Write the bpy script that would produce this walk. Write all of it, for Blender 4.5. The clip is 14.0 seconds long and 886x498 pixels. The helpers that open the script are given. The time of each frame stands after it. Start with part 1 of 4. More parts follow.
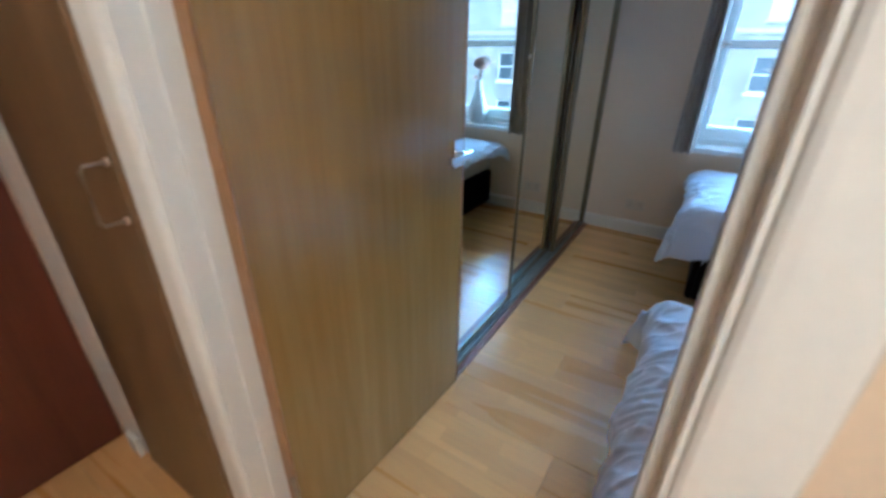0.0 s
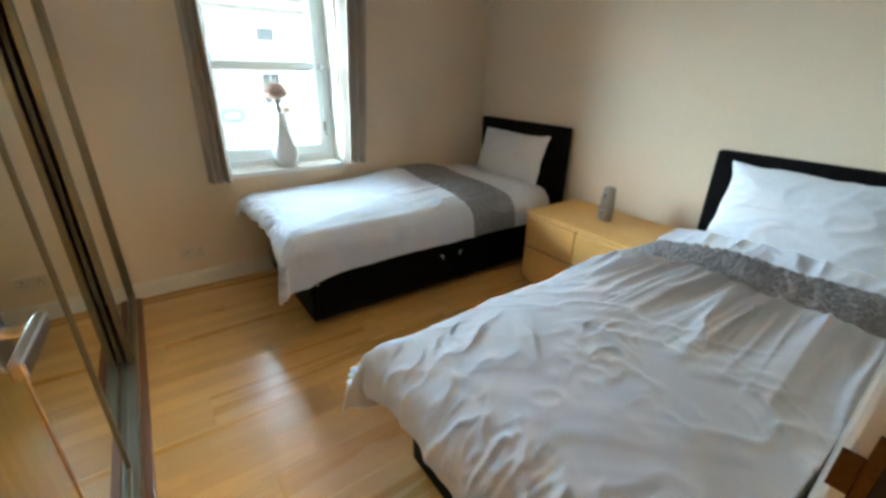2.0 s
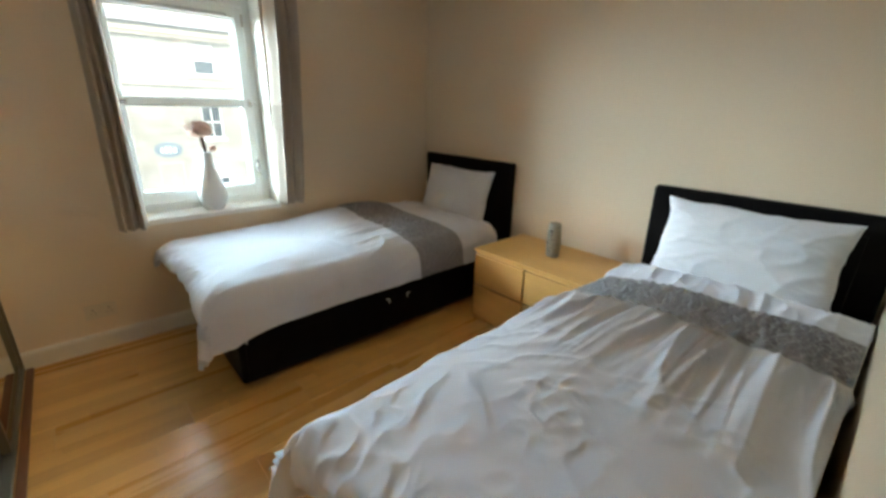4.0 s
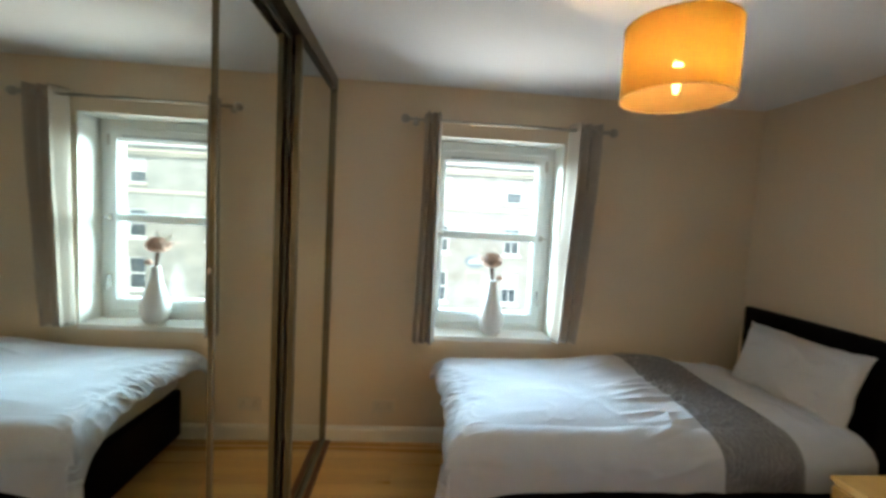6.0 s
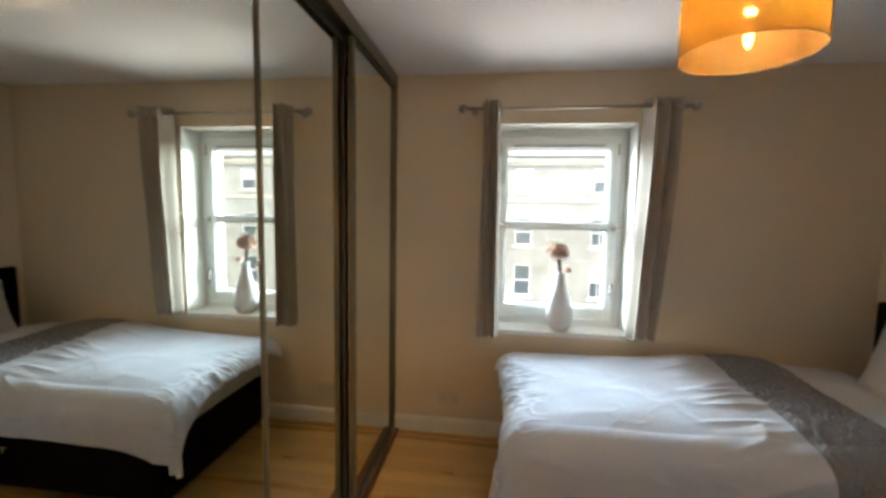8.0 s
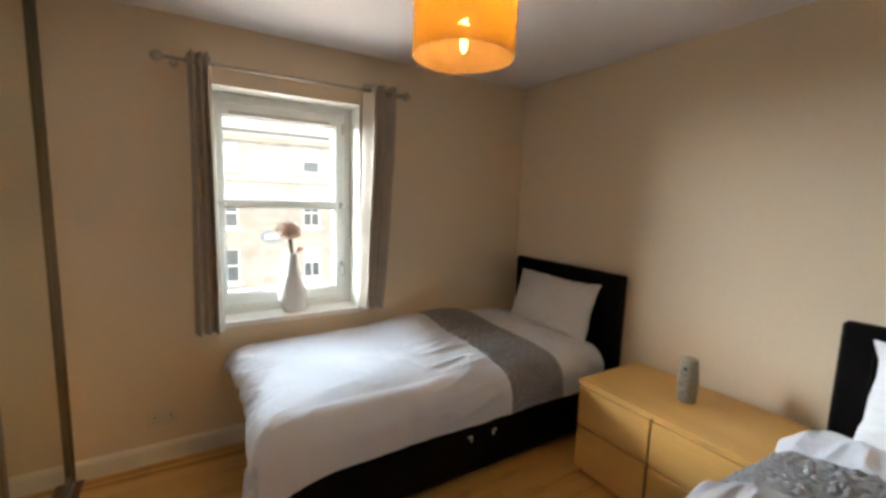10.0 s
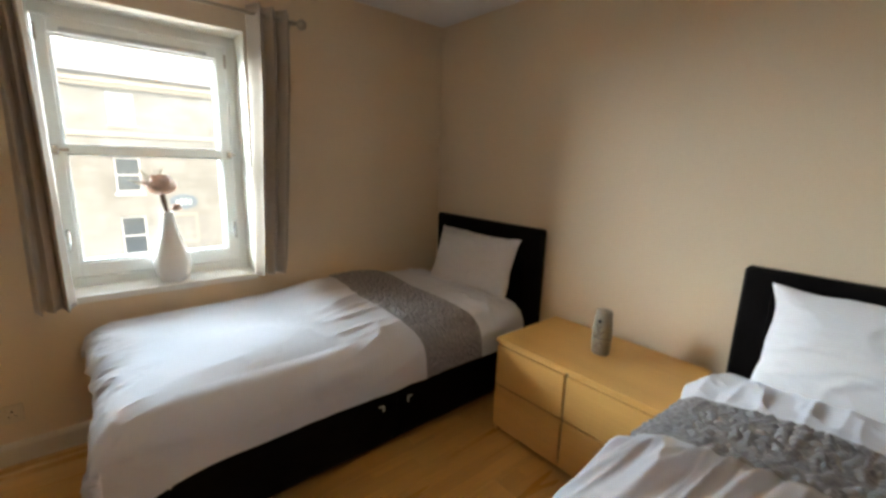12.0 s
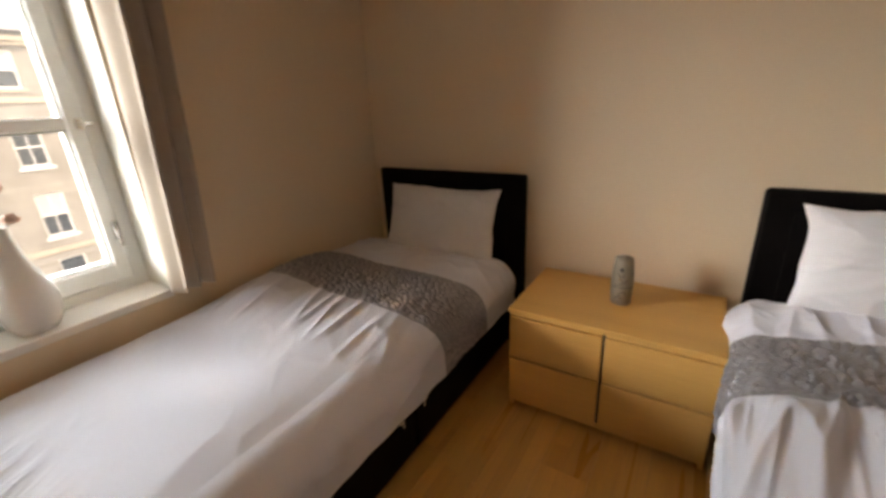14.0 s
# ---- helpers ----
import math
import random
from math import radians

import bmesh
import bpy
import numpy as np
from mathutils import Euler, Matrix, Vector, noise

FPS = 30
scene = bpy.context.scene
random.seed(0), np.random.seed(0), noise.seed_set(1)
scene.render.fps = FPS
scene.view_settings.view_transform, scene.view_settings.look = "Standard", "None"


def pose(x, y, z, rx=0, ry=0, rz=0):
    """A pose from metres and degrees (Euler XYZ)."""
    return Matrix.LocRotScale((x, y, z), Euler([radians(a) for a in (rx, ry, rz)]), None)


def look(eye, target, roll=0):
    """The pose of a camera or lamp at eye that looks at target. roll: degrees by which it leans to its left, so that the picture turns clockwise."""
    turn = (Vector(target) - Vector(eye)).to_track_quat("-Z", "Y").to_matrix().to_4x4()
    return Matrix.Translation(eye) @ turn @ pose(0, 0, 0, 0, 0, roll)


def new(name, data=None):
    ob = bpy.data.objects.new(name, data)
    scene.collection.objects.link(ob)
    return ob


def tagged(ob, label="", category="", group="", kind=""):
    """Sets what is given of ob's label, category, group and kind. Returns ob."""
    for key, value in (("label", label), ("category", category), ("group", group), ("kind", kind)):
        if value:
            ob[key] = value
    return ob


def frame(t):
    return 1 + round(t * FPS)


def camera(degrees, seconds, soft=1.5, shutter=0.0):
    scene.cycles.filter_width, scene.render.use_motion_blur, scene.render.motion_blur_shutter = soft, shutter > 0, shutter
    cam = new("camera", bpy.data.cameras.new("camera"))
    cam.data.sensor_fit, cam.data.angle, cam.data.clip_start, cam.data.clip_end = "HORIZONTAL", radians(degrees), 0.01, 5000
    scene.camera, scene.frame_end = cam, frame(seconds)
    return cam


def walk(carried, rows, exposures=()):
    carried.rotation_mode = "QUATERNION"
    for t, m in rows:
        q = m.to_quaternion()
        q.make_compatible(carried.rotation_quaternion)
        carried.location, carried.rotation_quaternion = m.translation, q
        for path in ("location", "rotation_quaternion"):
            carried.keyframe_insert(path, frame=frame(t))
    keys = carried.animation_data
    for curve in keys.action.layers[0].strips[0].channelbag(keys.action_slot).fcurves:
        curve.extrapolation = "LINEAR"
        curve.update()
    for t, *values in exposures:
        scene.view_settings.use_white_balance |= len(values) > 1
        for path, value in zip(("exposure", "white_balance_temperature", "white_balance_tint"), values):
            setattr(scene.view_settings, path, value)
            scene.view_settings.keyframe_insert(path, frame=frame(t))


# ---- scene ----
cam = camera(94.2, 14.0, soft=3.1, shutter=0.25)
PATH = [
    (0, (0.233, 0.192, 1.342), (-0.723, 1.713, 0.464), 0.6),
    (0.5, (0.021, 0.407, 1.36), (-0.481, 2.146, 0.51), 1.8),
    (1, (-0.108, 0.532, 1.351), (-0.058, 2.377, 0.58), 2.2),
    (1.5, (-0.238, 0.62, 1.372), (0.355, 2.395, 0.664), 1.4),
    (2, (-0.229, 0.652, 1.364), (0.839, 2.147, 0.574), 1.2),
    (4.5, (-0.083, 0.785, 1.415), (1.205, 2.207, 0.851), 0.2),
    (5, (-0.078, 0.85, 1.471), (1.042, 2.475, 1.146), 0.9),
    (5.5, (-0.036, 0.936, 1.479), (0.639, 2.81, 1.3), 2.9),
    (6, (0.011, 0.985, 1.48), (0.158, 2.974, 1.337), 3.1),
    (6.5, (0.106, 0.995, 1.507), (-0.206, 2.963, 1.339), 2.0),
    (7, (0.16, 0.989, 1.477), (-0.497, 2.876, 1.395), 1.8),
    (7.5, (0.167, 1.003, 1.468), (-0.434, 2.908, 1.369), 1.1),
    (8, (0.152, 1.02, 1.468), (-0.107, 2.995, 1.284), 1.0),
    (8.5, (0.065, 1.055, 1.477), (0.178, 3.042, 1.283), 1.7),
    (9, (0.017, 1.08, 1.479), (0.509, 3.008, 1.286), 2.1),
    (11.5, (0.217, 1.102, 1.386), (1.519, 2.573, 1.013), 1.4),
    (12, (0.278, 1.188, 1.377), (1.551, 2.675, 0.968), 1.9),
    (12.5, (0.277, 1.342, 1.367), (1.577, 2.805, 0.955), 1.6),
    (13, (0.244, 1.515, 1.377), (1.585, 2.936, 0.951), 1.4),
    (13.5, (0.236, 1.676, 1.377), (1.619, 3.03, 0.873), 2.0),
    (14, (0.265, 1.835, 1.403), (1.841, 2.856, 0.716), -3.0),
]
EXPOSURES = [
    (0.0, 1.82, 4300, 9),
    (0.5, 1.78, 4700, 0),
    (1.0, 2.0, 5500, 5),
    (1.5, 2.12, 6300, 7),
    (2.0, 2.24, 6300, 7),
    (4.5, 1.98, 7000, 11),
    (5.5, 2.06, 6500, 4),
    (6.0, 1.93, 6500, 7),
    (6.5, 1.86, 6900, 12),
    (7.5, 1.82, 7000, 16),
    (8.5, 1.89, 7200, 17),
    (9.0, 1.96, 7600, 21),
    (12.0, 1.82, 7700, 19),
    (13.5, 1.66, 7900, 23),
    (14.0, 1.54, 9300, 31),
]
walk(cam, [(t, look(eye, target, roll)) for t, eye, target, roll in PATH], EXPOSURES)

# ---- world, sun, large lights ----
world = bpy.data.worlds.new("overcast_sky")
scene.world = world
world.use_nodes = True
wn = world.node_tree.nodes
sky = wn.new("ShaderNodeTexSky")
sky.sky_type = "NISHITA"
sky.sun_disc = False
sky.sun_elevation = radians(38)
sky.sun_rotation = radians(200)
sky.air_density = 1.0
sky.dust_density = 4.0
sky.ozone_density = 1.0
wn["Background"].inputs["Strength"].default_value = 0.10
cloud = wn.new("ShaderNodeHueSaturation")
cloud.inputs["Saturation"].default_value = 0.25
world.node_tree.links.new(sky.outputs["Color"], cloud.inputs["Color"])
world.node_tree.links.new(cloud.outputs["Color"], wn["Background"].inputs["Color"])

sun_data = bpy.data.lights.new("sun", "SUN")
sun_data.energy = 0.5
sun_data.angle = radians(20)
sun_data.color = (0.74, 0.87, 1.0)
sun = new("sun", sun_data)
sun.matrix_world = look((0, 0, 30), (0.3, 0.75, 29.3))


def outside_lamp(name, w, h, watts, col, eye, target):
    """An area lamp added outside the window, for bright overcast sky and street bounce."""
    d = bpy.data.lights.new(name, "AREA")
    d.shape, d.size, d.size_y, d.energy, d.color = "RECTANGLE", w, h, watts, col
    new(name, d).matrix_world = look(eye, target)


outside_lamp("sky_along_street", 8.6, 3.4, 2900.0, (0.62, 0.84, 1.0), (-6.0, 8.3, 3.0), (0.6, 3.7, 1.35))
# added unseen lamp below the sill: light thrown back up by the street
outside_lamp("street_bounce", 14.0, 5.0, 800.0, (1.0, 0.97, 0.93), (0.6, 9.0, -3.4), (0.55, 3.8, 1.4))
outside_lamp("sky_over_roofs", 42.0, 7.5, 14000.0, (0.54, 0.8, 1.0), (5.5, 20.0, 8.9), (0.55, 3.8, 1.3))


# ---- materials ----
def nodes_of(name):
    m = bpy.data.materials.new(name)
    m.use_nodes = True
    return m, m.node_tree.nodes, m.node_tree.links, m.node_tree.nodes["Principled BSDF"]


def ramp(n, stops):
    r = n.new("ShaderNodeValToRGB")
    while len(r.color_ramp.elements) < len(stops):
        r.color_ramp.elements.new(0.5)
    for e, (p, c) in zip(r.color_ramp.elements, stops):
        e.position, e.color = p, (*c, 1)
    return r


def shade_of(c, k):
    return tuple(min(1.0, v * k) for v in c)


def surface(name, col, rough=0.6, metal=0.0, var=0.12, big=1.3, fine=60.0, bump=0.15, dist=0.002, stretch=(1, 1, 1), sheen=0.0, spec=0.5, coat=0.0, rvar=0.1):
    """Colour with a broad and a fine variation, uneven gloss and a fine relief, all in metres."""
    m, n, l, p = nodes_of(name)
    co = n.new("ShaderNodeTexCoord")
    mp = n.new("ShaderNodeMapping")
    mp.inputs["Scale"].default_value = stretch
    l.new(co.outputs["Object"], mp.inputs["Vector"])
    a, b = n.new("ShaderNodeTexNoise"), n.new("ShaderNodeTexNoise")
    a.inputs["Scale"].default_value, a.inputs["Detail"].default_value = big, 4
    b.inputs["Scale"].default_value, b.inputs["Detail"].default_value = fine, 5
    l.new(mp.outputs[0], a.inputs["Vector"]), l.new(mp.outputs[0], b.inputs["Vector"])
    mx = n.new("ShaderNodeMix")
    mx.data_type = "FLOAT"
    mx.inputs["Factor"].default_value = 0.45
    l.new(a.outputs["Fac"], mx.inputs["A"]), l.new(b.outputs["Fac"], mx.inputs["B"])
    r = ramp(n, [(0.3, shade_of(col, 1 - var)), (0.7, shade_of(col, 1 + var))])
    l.new(mx.outputs[0], r.inputs[0]), l.new(r.outputs[0], p.inputs["Base Color"])
    rr = n.new("ShaderNodeMapRange")
    rr.inputs["To Min"].default_value, rr.inputs["To Max"].default_value = max(0.02, rough - rvar), min(1, rough + rvar)
    l.new(mx.outputs[0], rr.inputs["Value"]), l.new(rr.outputs[0], p.inputs["Roughness"])
    bp = n.new("ShaderNodeBump")
    bp.inputs["Strength"].default_value, bp.inputs["Distance"].default_value = bump, dist
    l.new(b.outputs["Fac"], bp.inputs["Height"]), l.new(bp.outputs[0], p.inputs["Normal"])
    p.inputs["Metallic"].default_value, p.inputs["Specular IOR Level"].default_value = metal, spec
    p.inputs["Sheen Weight"].default_value, p.inputs["Coat Weight"].default_value = sheen, coat
    return m


def wood(name, dark, light, rough=0.35, along="x", grain=26.0, coat=0.0, per_piece=0.0, strips=False, bump=0.08):
    """Veneer: fibres run along one axis, with cathedral bands and pores."""
    m, n, l, p = nodes_of(name)
    co = n.new("ShaderNodeTexCoord")
    info = n.new("ShaderNodeObjectInfo")
    shift = n.new("ShaderNodeVectorMath")
    shift.operation = "MULTIPLY_ADD"
    shift.inputs[1].default_value = (7.3, 3.1, 5.7)
    l.new(info.outputs["Random"], shift.inputs[0]), l.new(co.outputs["Object"], shift.inputs[2])
    mp = n.new("ShaderNodeMapping")
    s = {"x": (0.06, 1, 1), "y": (1, 0.06, 1), "z": (1, 1, 0.06)}[along]
    mp.inputs["Scale"].default_value = s
    l.new(shift.outputs[0], mp.inputs["Vector"])
    broad, fine = n.new("ShaderNodeTexNoise"), n.new("ShaderNodeTexNoise")
    broad.inputs["Scale"].default_value, broad.inputs["Detail"].default_value, broad.inputs["Distortion"].default_value = grain * 0.35, 3, 0.9
    fine.inputs["Scale"].default_value, fine.inputs["Detail"].default_value = grain * 5, 4
    l.new(mp.outputs[0], broad.inputs["Vector"]), l.new(mp.outputs[0], fine.inputs["Vector"])
    mx = n.new("ShaderNodeMix")
    mx.data_type = "FLOAT"
    mx.inputs["Factor"].default_value = 0.4
    l.new(broad.outputs["Fac"], mx.inputs["A"]), l.new(fine.outputs["Fac"], mx.inputs["B"])
    r = ramp(n, [(0.32, dark), (0.68, light)])
    l.new(mx.outputs[0], r.inputs[0])
    out = r.outputs[0]
    if per_piece:
        hs = n.new("ShaderNodeHueSaturation")
        mr = n.new("ShaderNodeMapRange")
        mr.inputs["To Min"].default_value, mr.inputs["To Max"].default_value = 1 - per_piece, 1 + per_piece
        l.new(info.outputs["Random"], mr.inputs["Value"]), l.new(mr.outputs[0], hs.inputs["Value"]), l.new(out, hs.inputs["Color"])
        out = hs.outputs[0]
    if strips:
        br = n.new("ShaderNodeTexBrick")
        br.inputs["Color1"].default_value, br.inputs["Color2"].default_value, br.inputs["Mortar"].default_value = (0.9, 0.885, 0.87, 1), (1.07, 1.07, 1.07, 1), (0.86, 0.85, 0.84, 1)
        br.inputs["Scale"].default_value, br.inputs["Brick Width"].default_value, br.inputs["Row Height"].default_value = 1.0, 0.43, 0.0633
        br.inputs["Mortar Size"].default_value = 0.0007
        l.new(shift.outputs[0], br.inputs["Vector"])
        mu = n.new("ShaderNodeMix")
        mu.data_type, mu.blend_type = "RGBA", "MULTIPLY"
        mu.inputs["Factor"].default_value = 1.0
        l.new(out, mu.inputs["A"]), l.new(br.outputs["Color"], mu.inputs["B"])
        out = mu.outputs["Result"]
    l.new(out, p.inputs["Base Color"])
    rr = n.new("ShaderNodeMapRange")
    rr.inputs["To Min"].default_value, rr.inputs["To Max"].default_value = rough - 0.06, rough + 0.08
    l.new(broad.outputs["Fac"], rr.inputs["Value"]), l.new(rr.outputs[0], p.inputs["Roughness"])
    bp = n.new("ShaderNodeBump")
    bp.inputs["Strength"].default_value, bp.inputs["Distance"].default_value = bump, 0.0006
    l.new(fine.outputs["Fac"], bp.inputs["Height"]), l.new(bp.outputs[0], p.inputs["Normal"])
    p.inputs["Coat Weight"].default_value = coat
    return m


WALL = surface("cream_wall_paint", (0.695, 0.555, 0.39), 0.75, var=0.035, big=0.9, fine=140, bump=0.12, dist=0.001)
CEIL = surface("white_ceiling_paint", (0.74, 0.72, 0.71), 0.85, var=0.03, big=0.8, fine=120, bump=0.1, dist=0.001)
HALLBROWN = wood("brown_door_veneer", (0.13, 0.075, 0.028), (0.2, 0.12, 0.05), 0.4, "z")
REDWOOD = wood("red_brown_door_wood", (0.075, 0.018, 0.008), (0.13, 0.032, 0.013), 0.35, "z")
OAK = wood("oak_door_veneer", (0.27, 0.152, 0.032), (0.355, 0.215, 0.054), 0.22, "z", grain=9, bump=0.05, coat=0.4)
OAK.node_tree.nodes["Principled BSDF"].inputs["Specular IOR Level"].default_value = 0.9
OAK.node_tree.nodes["Principled BSDF"].inputs["Coat Roughness"].default_value = 0.25
LIP = wood("dark_oak_lipping", (0.24, 0.12, 0.035), (0.34, 0.18, 0.06), 0.4, "z")
LAMINATE = wood("oak_laminate", (0.56, 0.3, 0.085), (0.66, 0.375, 0.115), 0.28, "x", grain=20, per_piece=0.07, strips=True, bump=0.05)
LAMINATE.node_tree.nodes["Principled BSDF"].inputs["Specular IOR Level"].default_value = 0.85
BIRCH = wood("birch_veneer", (0.65, 0.35, 0.1), (0.73, 0.415, 0.13), 0.38, "y", grain=16, bump=0.04)
GLOSS = surface("white_gloss_paint", (0.78, 0.76, 0.7), 0.24, var=0.03, big=2, fine=70, bump=0.05, dist=0.001, rvar=0.05)
CREAM_GLOSS = surface("cream_gloss_paint", (0.7, 0.64, 0.53), 0.3, var=0.04, big=2, fine=70, bump=0.05, dist=0.001, rvar=0.05)
UPVC = surface("white_window_paint", (0.8, 0.82, 0.79), 0.35, var=0.04, big=3, fine=90, bump=0.05, dist=0.001)
VENT = surface("light_grey_plastic", (0.46, 0.48, 0.48), 0.5, var=0.05)
GASKET = surface("grey_gasket", (0.22, 0.23, 0.23), 0.6, var=0.1)
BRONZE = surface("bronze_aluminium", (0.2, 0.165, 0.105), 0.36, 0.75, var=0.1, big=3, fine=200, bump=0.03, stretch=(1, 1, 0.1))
# darker copy of the bronze: shade on recessed parts put into the colour
BRONZE_SHADED = surface("shaded_bronze_aluminium", (0.07, 0.058, 0.04), 0.4, 0.5, var=0.12, big=3, fine=200, bump=0.03)
TRACK = surface("grey_track_metal", (0.3, 0.32, 0.29), 0.4, 0.7, var=0.15, big=4, fine=150)
CHROME = surface("brushed_chrome", (0.72, 0.71, 0.69), 0.2, 1.0, var=0.05, big=8, fine=300, bump=0.02, rvar=0.06)
STEEL = surface("satin_steel", (0.45, 0.4, 0.33), 0.3, 1.0, var=0.08, big=8, fine=300, bump=0.02)
BRASS = surface("worn_brown_brass", (0.12, 0.065, 0.02), 0.35, 0.8, var=0.35, big=20, fine=150, bump=0.1)
BLACKHOLE = surface("dark_slot", (0.02, 0.013, 0.01), 0.6, var=0.2)
COTTON = surface("white_cotton", (0.565, 0.58, 0.64), 0.85, var=0.03, big=2.5, fine=260, bump=0.25, dist=0.0012, sheen=0.25)
PILLOWCASE = surface("white_pillow_cotton", (0.6, 0.595, 0.61), 0.85, var=0.03, big=3, fine=300, bump=0.2, dist=0.001, sheen=0.2)
MATTRESS = surface("cream_mattress_ticking", (0.5, 0.465, 0.4), 0.85, var=0.05, big=4, fine=180, bump=0.3)
CURTAIN = surface("taupe_curtain_cloth", (0.38, 0.31, 0.235), 0.8, var=0.09, big=5, fine=320, bump=0.3, dist=0.001, sheen=0.3, stretch=(1, 1, 0.3))
CERAMIC = surface("white_ceramic", (0.74, 0.72, 0.69), 0.25, var=0.03, big=6, fine=60, bump=0.03)
PLASTIC = surface("cream_plastic", (0.62, 0.53, 0.4), 0.35, var=0.02, bump=0.02)
STONEGREY = surface("grey_beige_plastic", (0.25, 0.21, 0.155), 0.45, var=0.16, big=24, fine=110, bump=0.2)
PETAL = surface("blush_petal", (0.57, 0.35, 0.26), 0.7, var=0.25, big=30, fine=200, bump=0.2)
PALE = surface("pale_dried_grass", (0.5, 0.44, 0.35), 0.8, var=0.15, big=30, fine=200)
STEM = surface("brown_stem", (0.09, 0.05, 0.03), 0.7, var=0.2, big=30)
REVEAL = surface("cream_reveal_paint", (0.62, 0.6, 0.53), 0.35, var=0.03, big=2, fine=70, bump=0.06, dist=0.001)
SILVER = surface("bright_silver", (0.78, 0.77, 0.76), 0.35, 0.35, var=0.05, big=12)
PULL = surface("pale_satin_brass", (0.78, 0.64, 0.5), 0.45, 0.3, var=0.06, big=12)
RED_TRIM = wood("red_brown_floor_trim", (0.14, 0.055, 0.025), (0.22, 0.09, 0.04), 0.4, "y")


def leather():
    m, n, l, p = nodes_of("black_faux_leather")
    co = n.new("ShaderNodeTexCoord")
    v, w = n.new("ShaderNodeTexVoronoi"), n.new("ShaderNodeTexNoise")
    v.inputs["Scale"].default_value, w.inputs["Scale"].default_value = 330, 7
    l.new(co.outputs["Object"], v.inputs["Vector"]), l.new(co.outputs["Object"], w.inputs["Vector"])
    r = ramp(n, [(0.3, (0.003, 0.0025, 0.0025)), (0.7, (0.006, 0.005, 0.005))])
    l.new(w.outputs["Fac"], r.inputs[0]), l.new(r.outputs[0], p.inputs["Base Color"])
    rr = n.new("ShaderNodeMapRange")
    rr.inputs["To Min"].default_value, rr.inputs["To Max"].default_value = 0.4, 0.58
    l.new(w.outputs["Fac"], rr.inputs["Value"]), l.new(rr.outputs[0], p.inputs["Roughness"])
    bp = n.new("ShaderNodeBump")
    bp.inputs["Strength"].default_value, bp.inputs["Distance"].default_value = 0.25, 0.0008
    l.new(v.outputs["Distance"], bp.inputs["Height"]), l.new(bp.outputs[0], p.inputs["Normal"])
    p.inputs["Specular IOR Level"].default_value = 0.06
    return m


LEATHER = leather()


RUCHED = surface("grey_ruched_satin", (0.16, 0.155, 0.165), 0.36, var=0.1, big=9, fine=320, bump=0.2, dist=0.0008, sheen=0.3, spec=0.8)


def mirror_glass():
    m, n, l, p = nodes_of("mirror")
    p.inputs["Base Color"].default_value = (0.8, 0.83, 0.77, 1)
    p.inputs["Metallic"].default_value, p.inputs["Roughness"].default_value = 1.0, 0.012
    return m


MIRROR = mirror_glass()


def pane_glass(name, haze):
    """Clear glass; haze: how much translucent white is mixed in to wash out the view."""
    m, n, l, p = nodes_of(name)
    for k in list(n):
        n.remove(k)
    o, t, g, mx, fr = (n.new("ShaderNode" + k) for k in ("OutputMaterial", "BsdfTransparent", "BsdfGlossy", "MixShader", "Fresnel"))
    t.inputs[0].default_value = (0.95, 0.97, 0.965, 1)
    g.inputs["Roughness"].default_value = 0.02
    fr.inputs["IOR"].default_value = 1.45
    l.new(fr.outputs[0], mx.inputs[0]), l.new(t.outputs[0], mx.inputs[1]), l.new(g.outputs[0], mx.inputs[2]), l.new(mx.outputs[0], o.inputs[0])
    if haze:
        tr, hz, w, co, mr = (n.new("ShaderNode" + k) for k in ("BsdfTranslucent", "MixShader", "TexNoise", "TexCoord", "MapRange"))
        tr.inputs[0].default_value = (0.9, 0.92, 0.92, 1)
        w.inputs["Scale"].default_value, w.inputs["Detail"].default_value = 3.5, 5
        mr.inputs["To Min"].default_value, mr.inputs["To Max"].default_value = haze * 0.7, haze * 1.3
        l.new(co.outputs["Object"], w.inputs["Vector"]), l.new(w.outputs["Fac"], mr.inputs["Value"]), l.new(mr.outputs[0], hz.inputs[0])
        l.new(mx.outputs[0], hz.inputs[1]), l.new(tr.outputs[0], hz.inputs[2]), l.new(hz.outputs[0], o.inputs[0])
    return m


GLASS = pane_glass("window_glass", 0.003)
HAZY_GLASS = pane_glass("hazy_window_glass", 0.009)


def shade_cloth():
    m, n, l, p = nodes_of("orange_shade_cloth")
    o = n["Material Output"]
    tr, tp, m1, m2 = (n.new("ShaderNode" + k) for k in ("BsdfTranslucent", "BsdfTransparent", "MixShader", "MixShader"))
    co, w = n.new("ShaderNodeTexCoord"), n.new("ShaderNodeTexNoise")
    w.inputs["Scale"].default_value, w.inputs["Detail"].default_value = 90, 5
    l.new(co.outputs["Object"], w.inputs["Vector"])
    r = ramp(n, [(0.3, (0.18, 0.082, 0.0125)), (0.7, (0.192, 0.09, 0.0145))])
    l.new(w.outputs["Fac"], r.inputs[0]), l.new(r.outputs[0], p.inputs["Base Color"]), l.new(r.outputs[0], tr.inputs[0])
    p.inputs["Roughness"].default_value = 0.8
    tp.inputs[0].default_value = (1.0, 0.68, 0.26, 1)
    m1.inputs[0].default_value, m2.inputs[0].default_value = 0.55, 0.008
    l.new(p.outputs[0], m1.inputs[1]), l.new(tr.outputs[0], m1.inputs[2]), l.new(m1.outputs[0], m2.inputs[1]), l.new(tp.outputs[0], m2.inputs[2]), l.new(m2.outputs[0], o.inputs[0])
    return m


SHADE = shade_cloth()


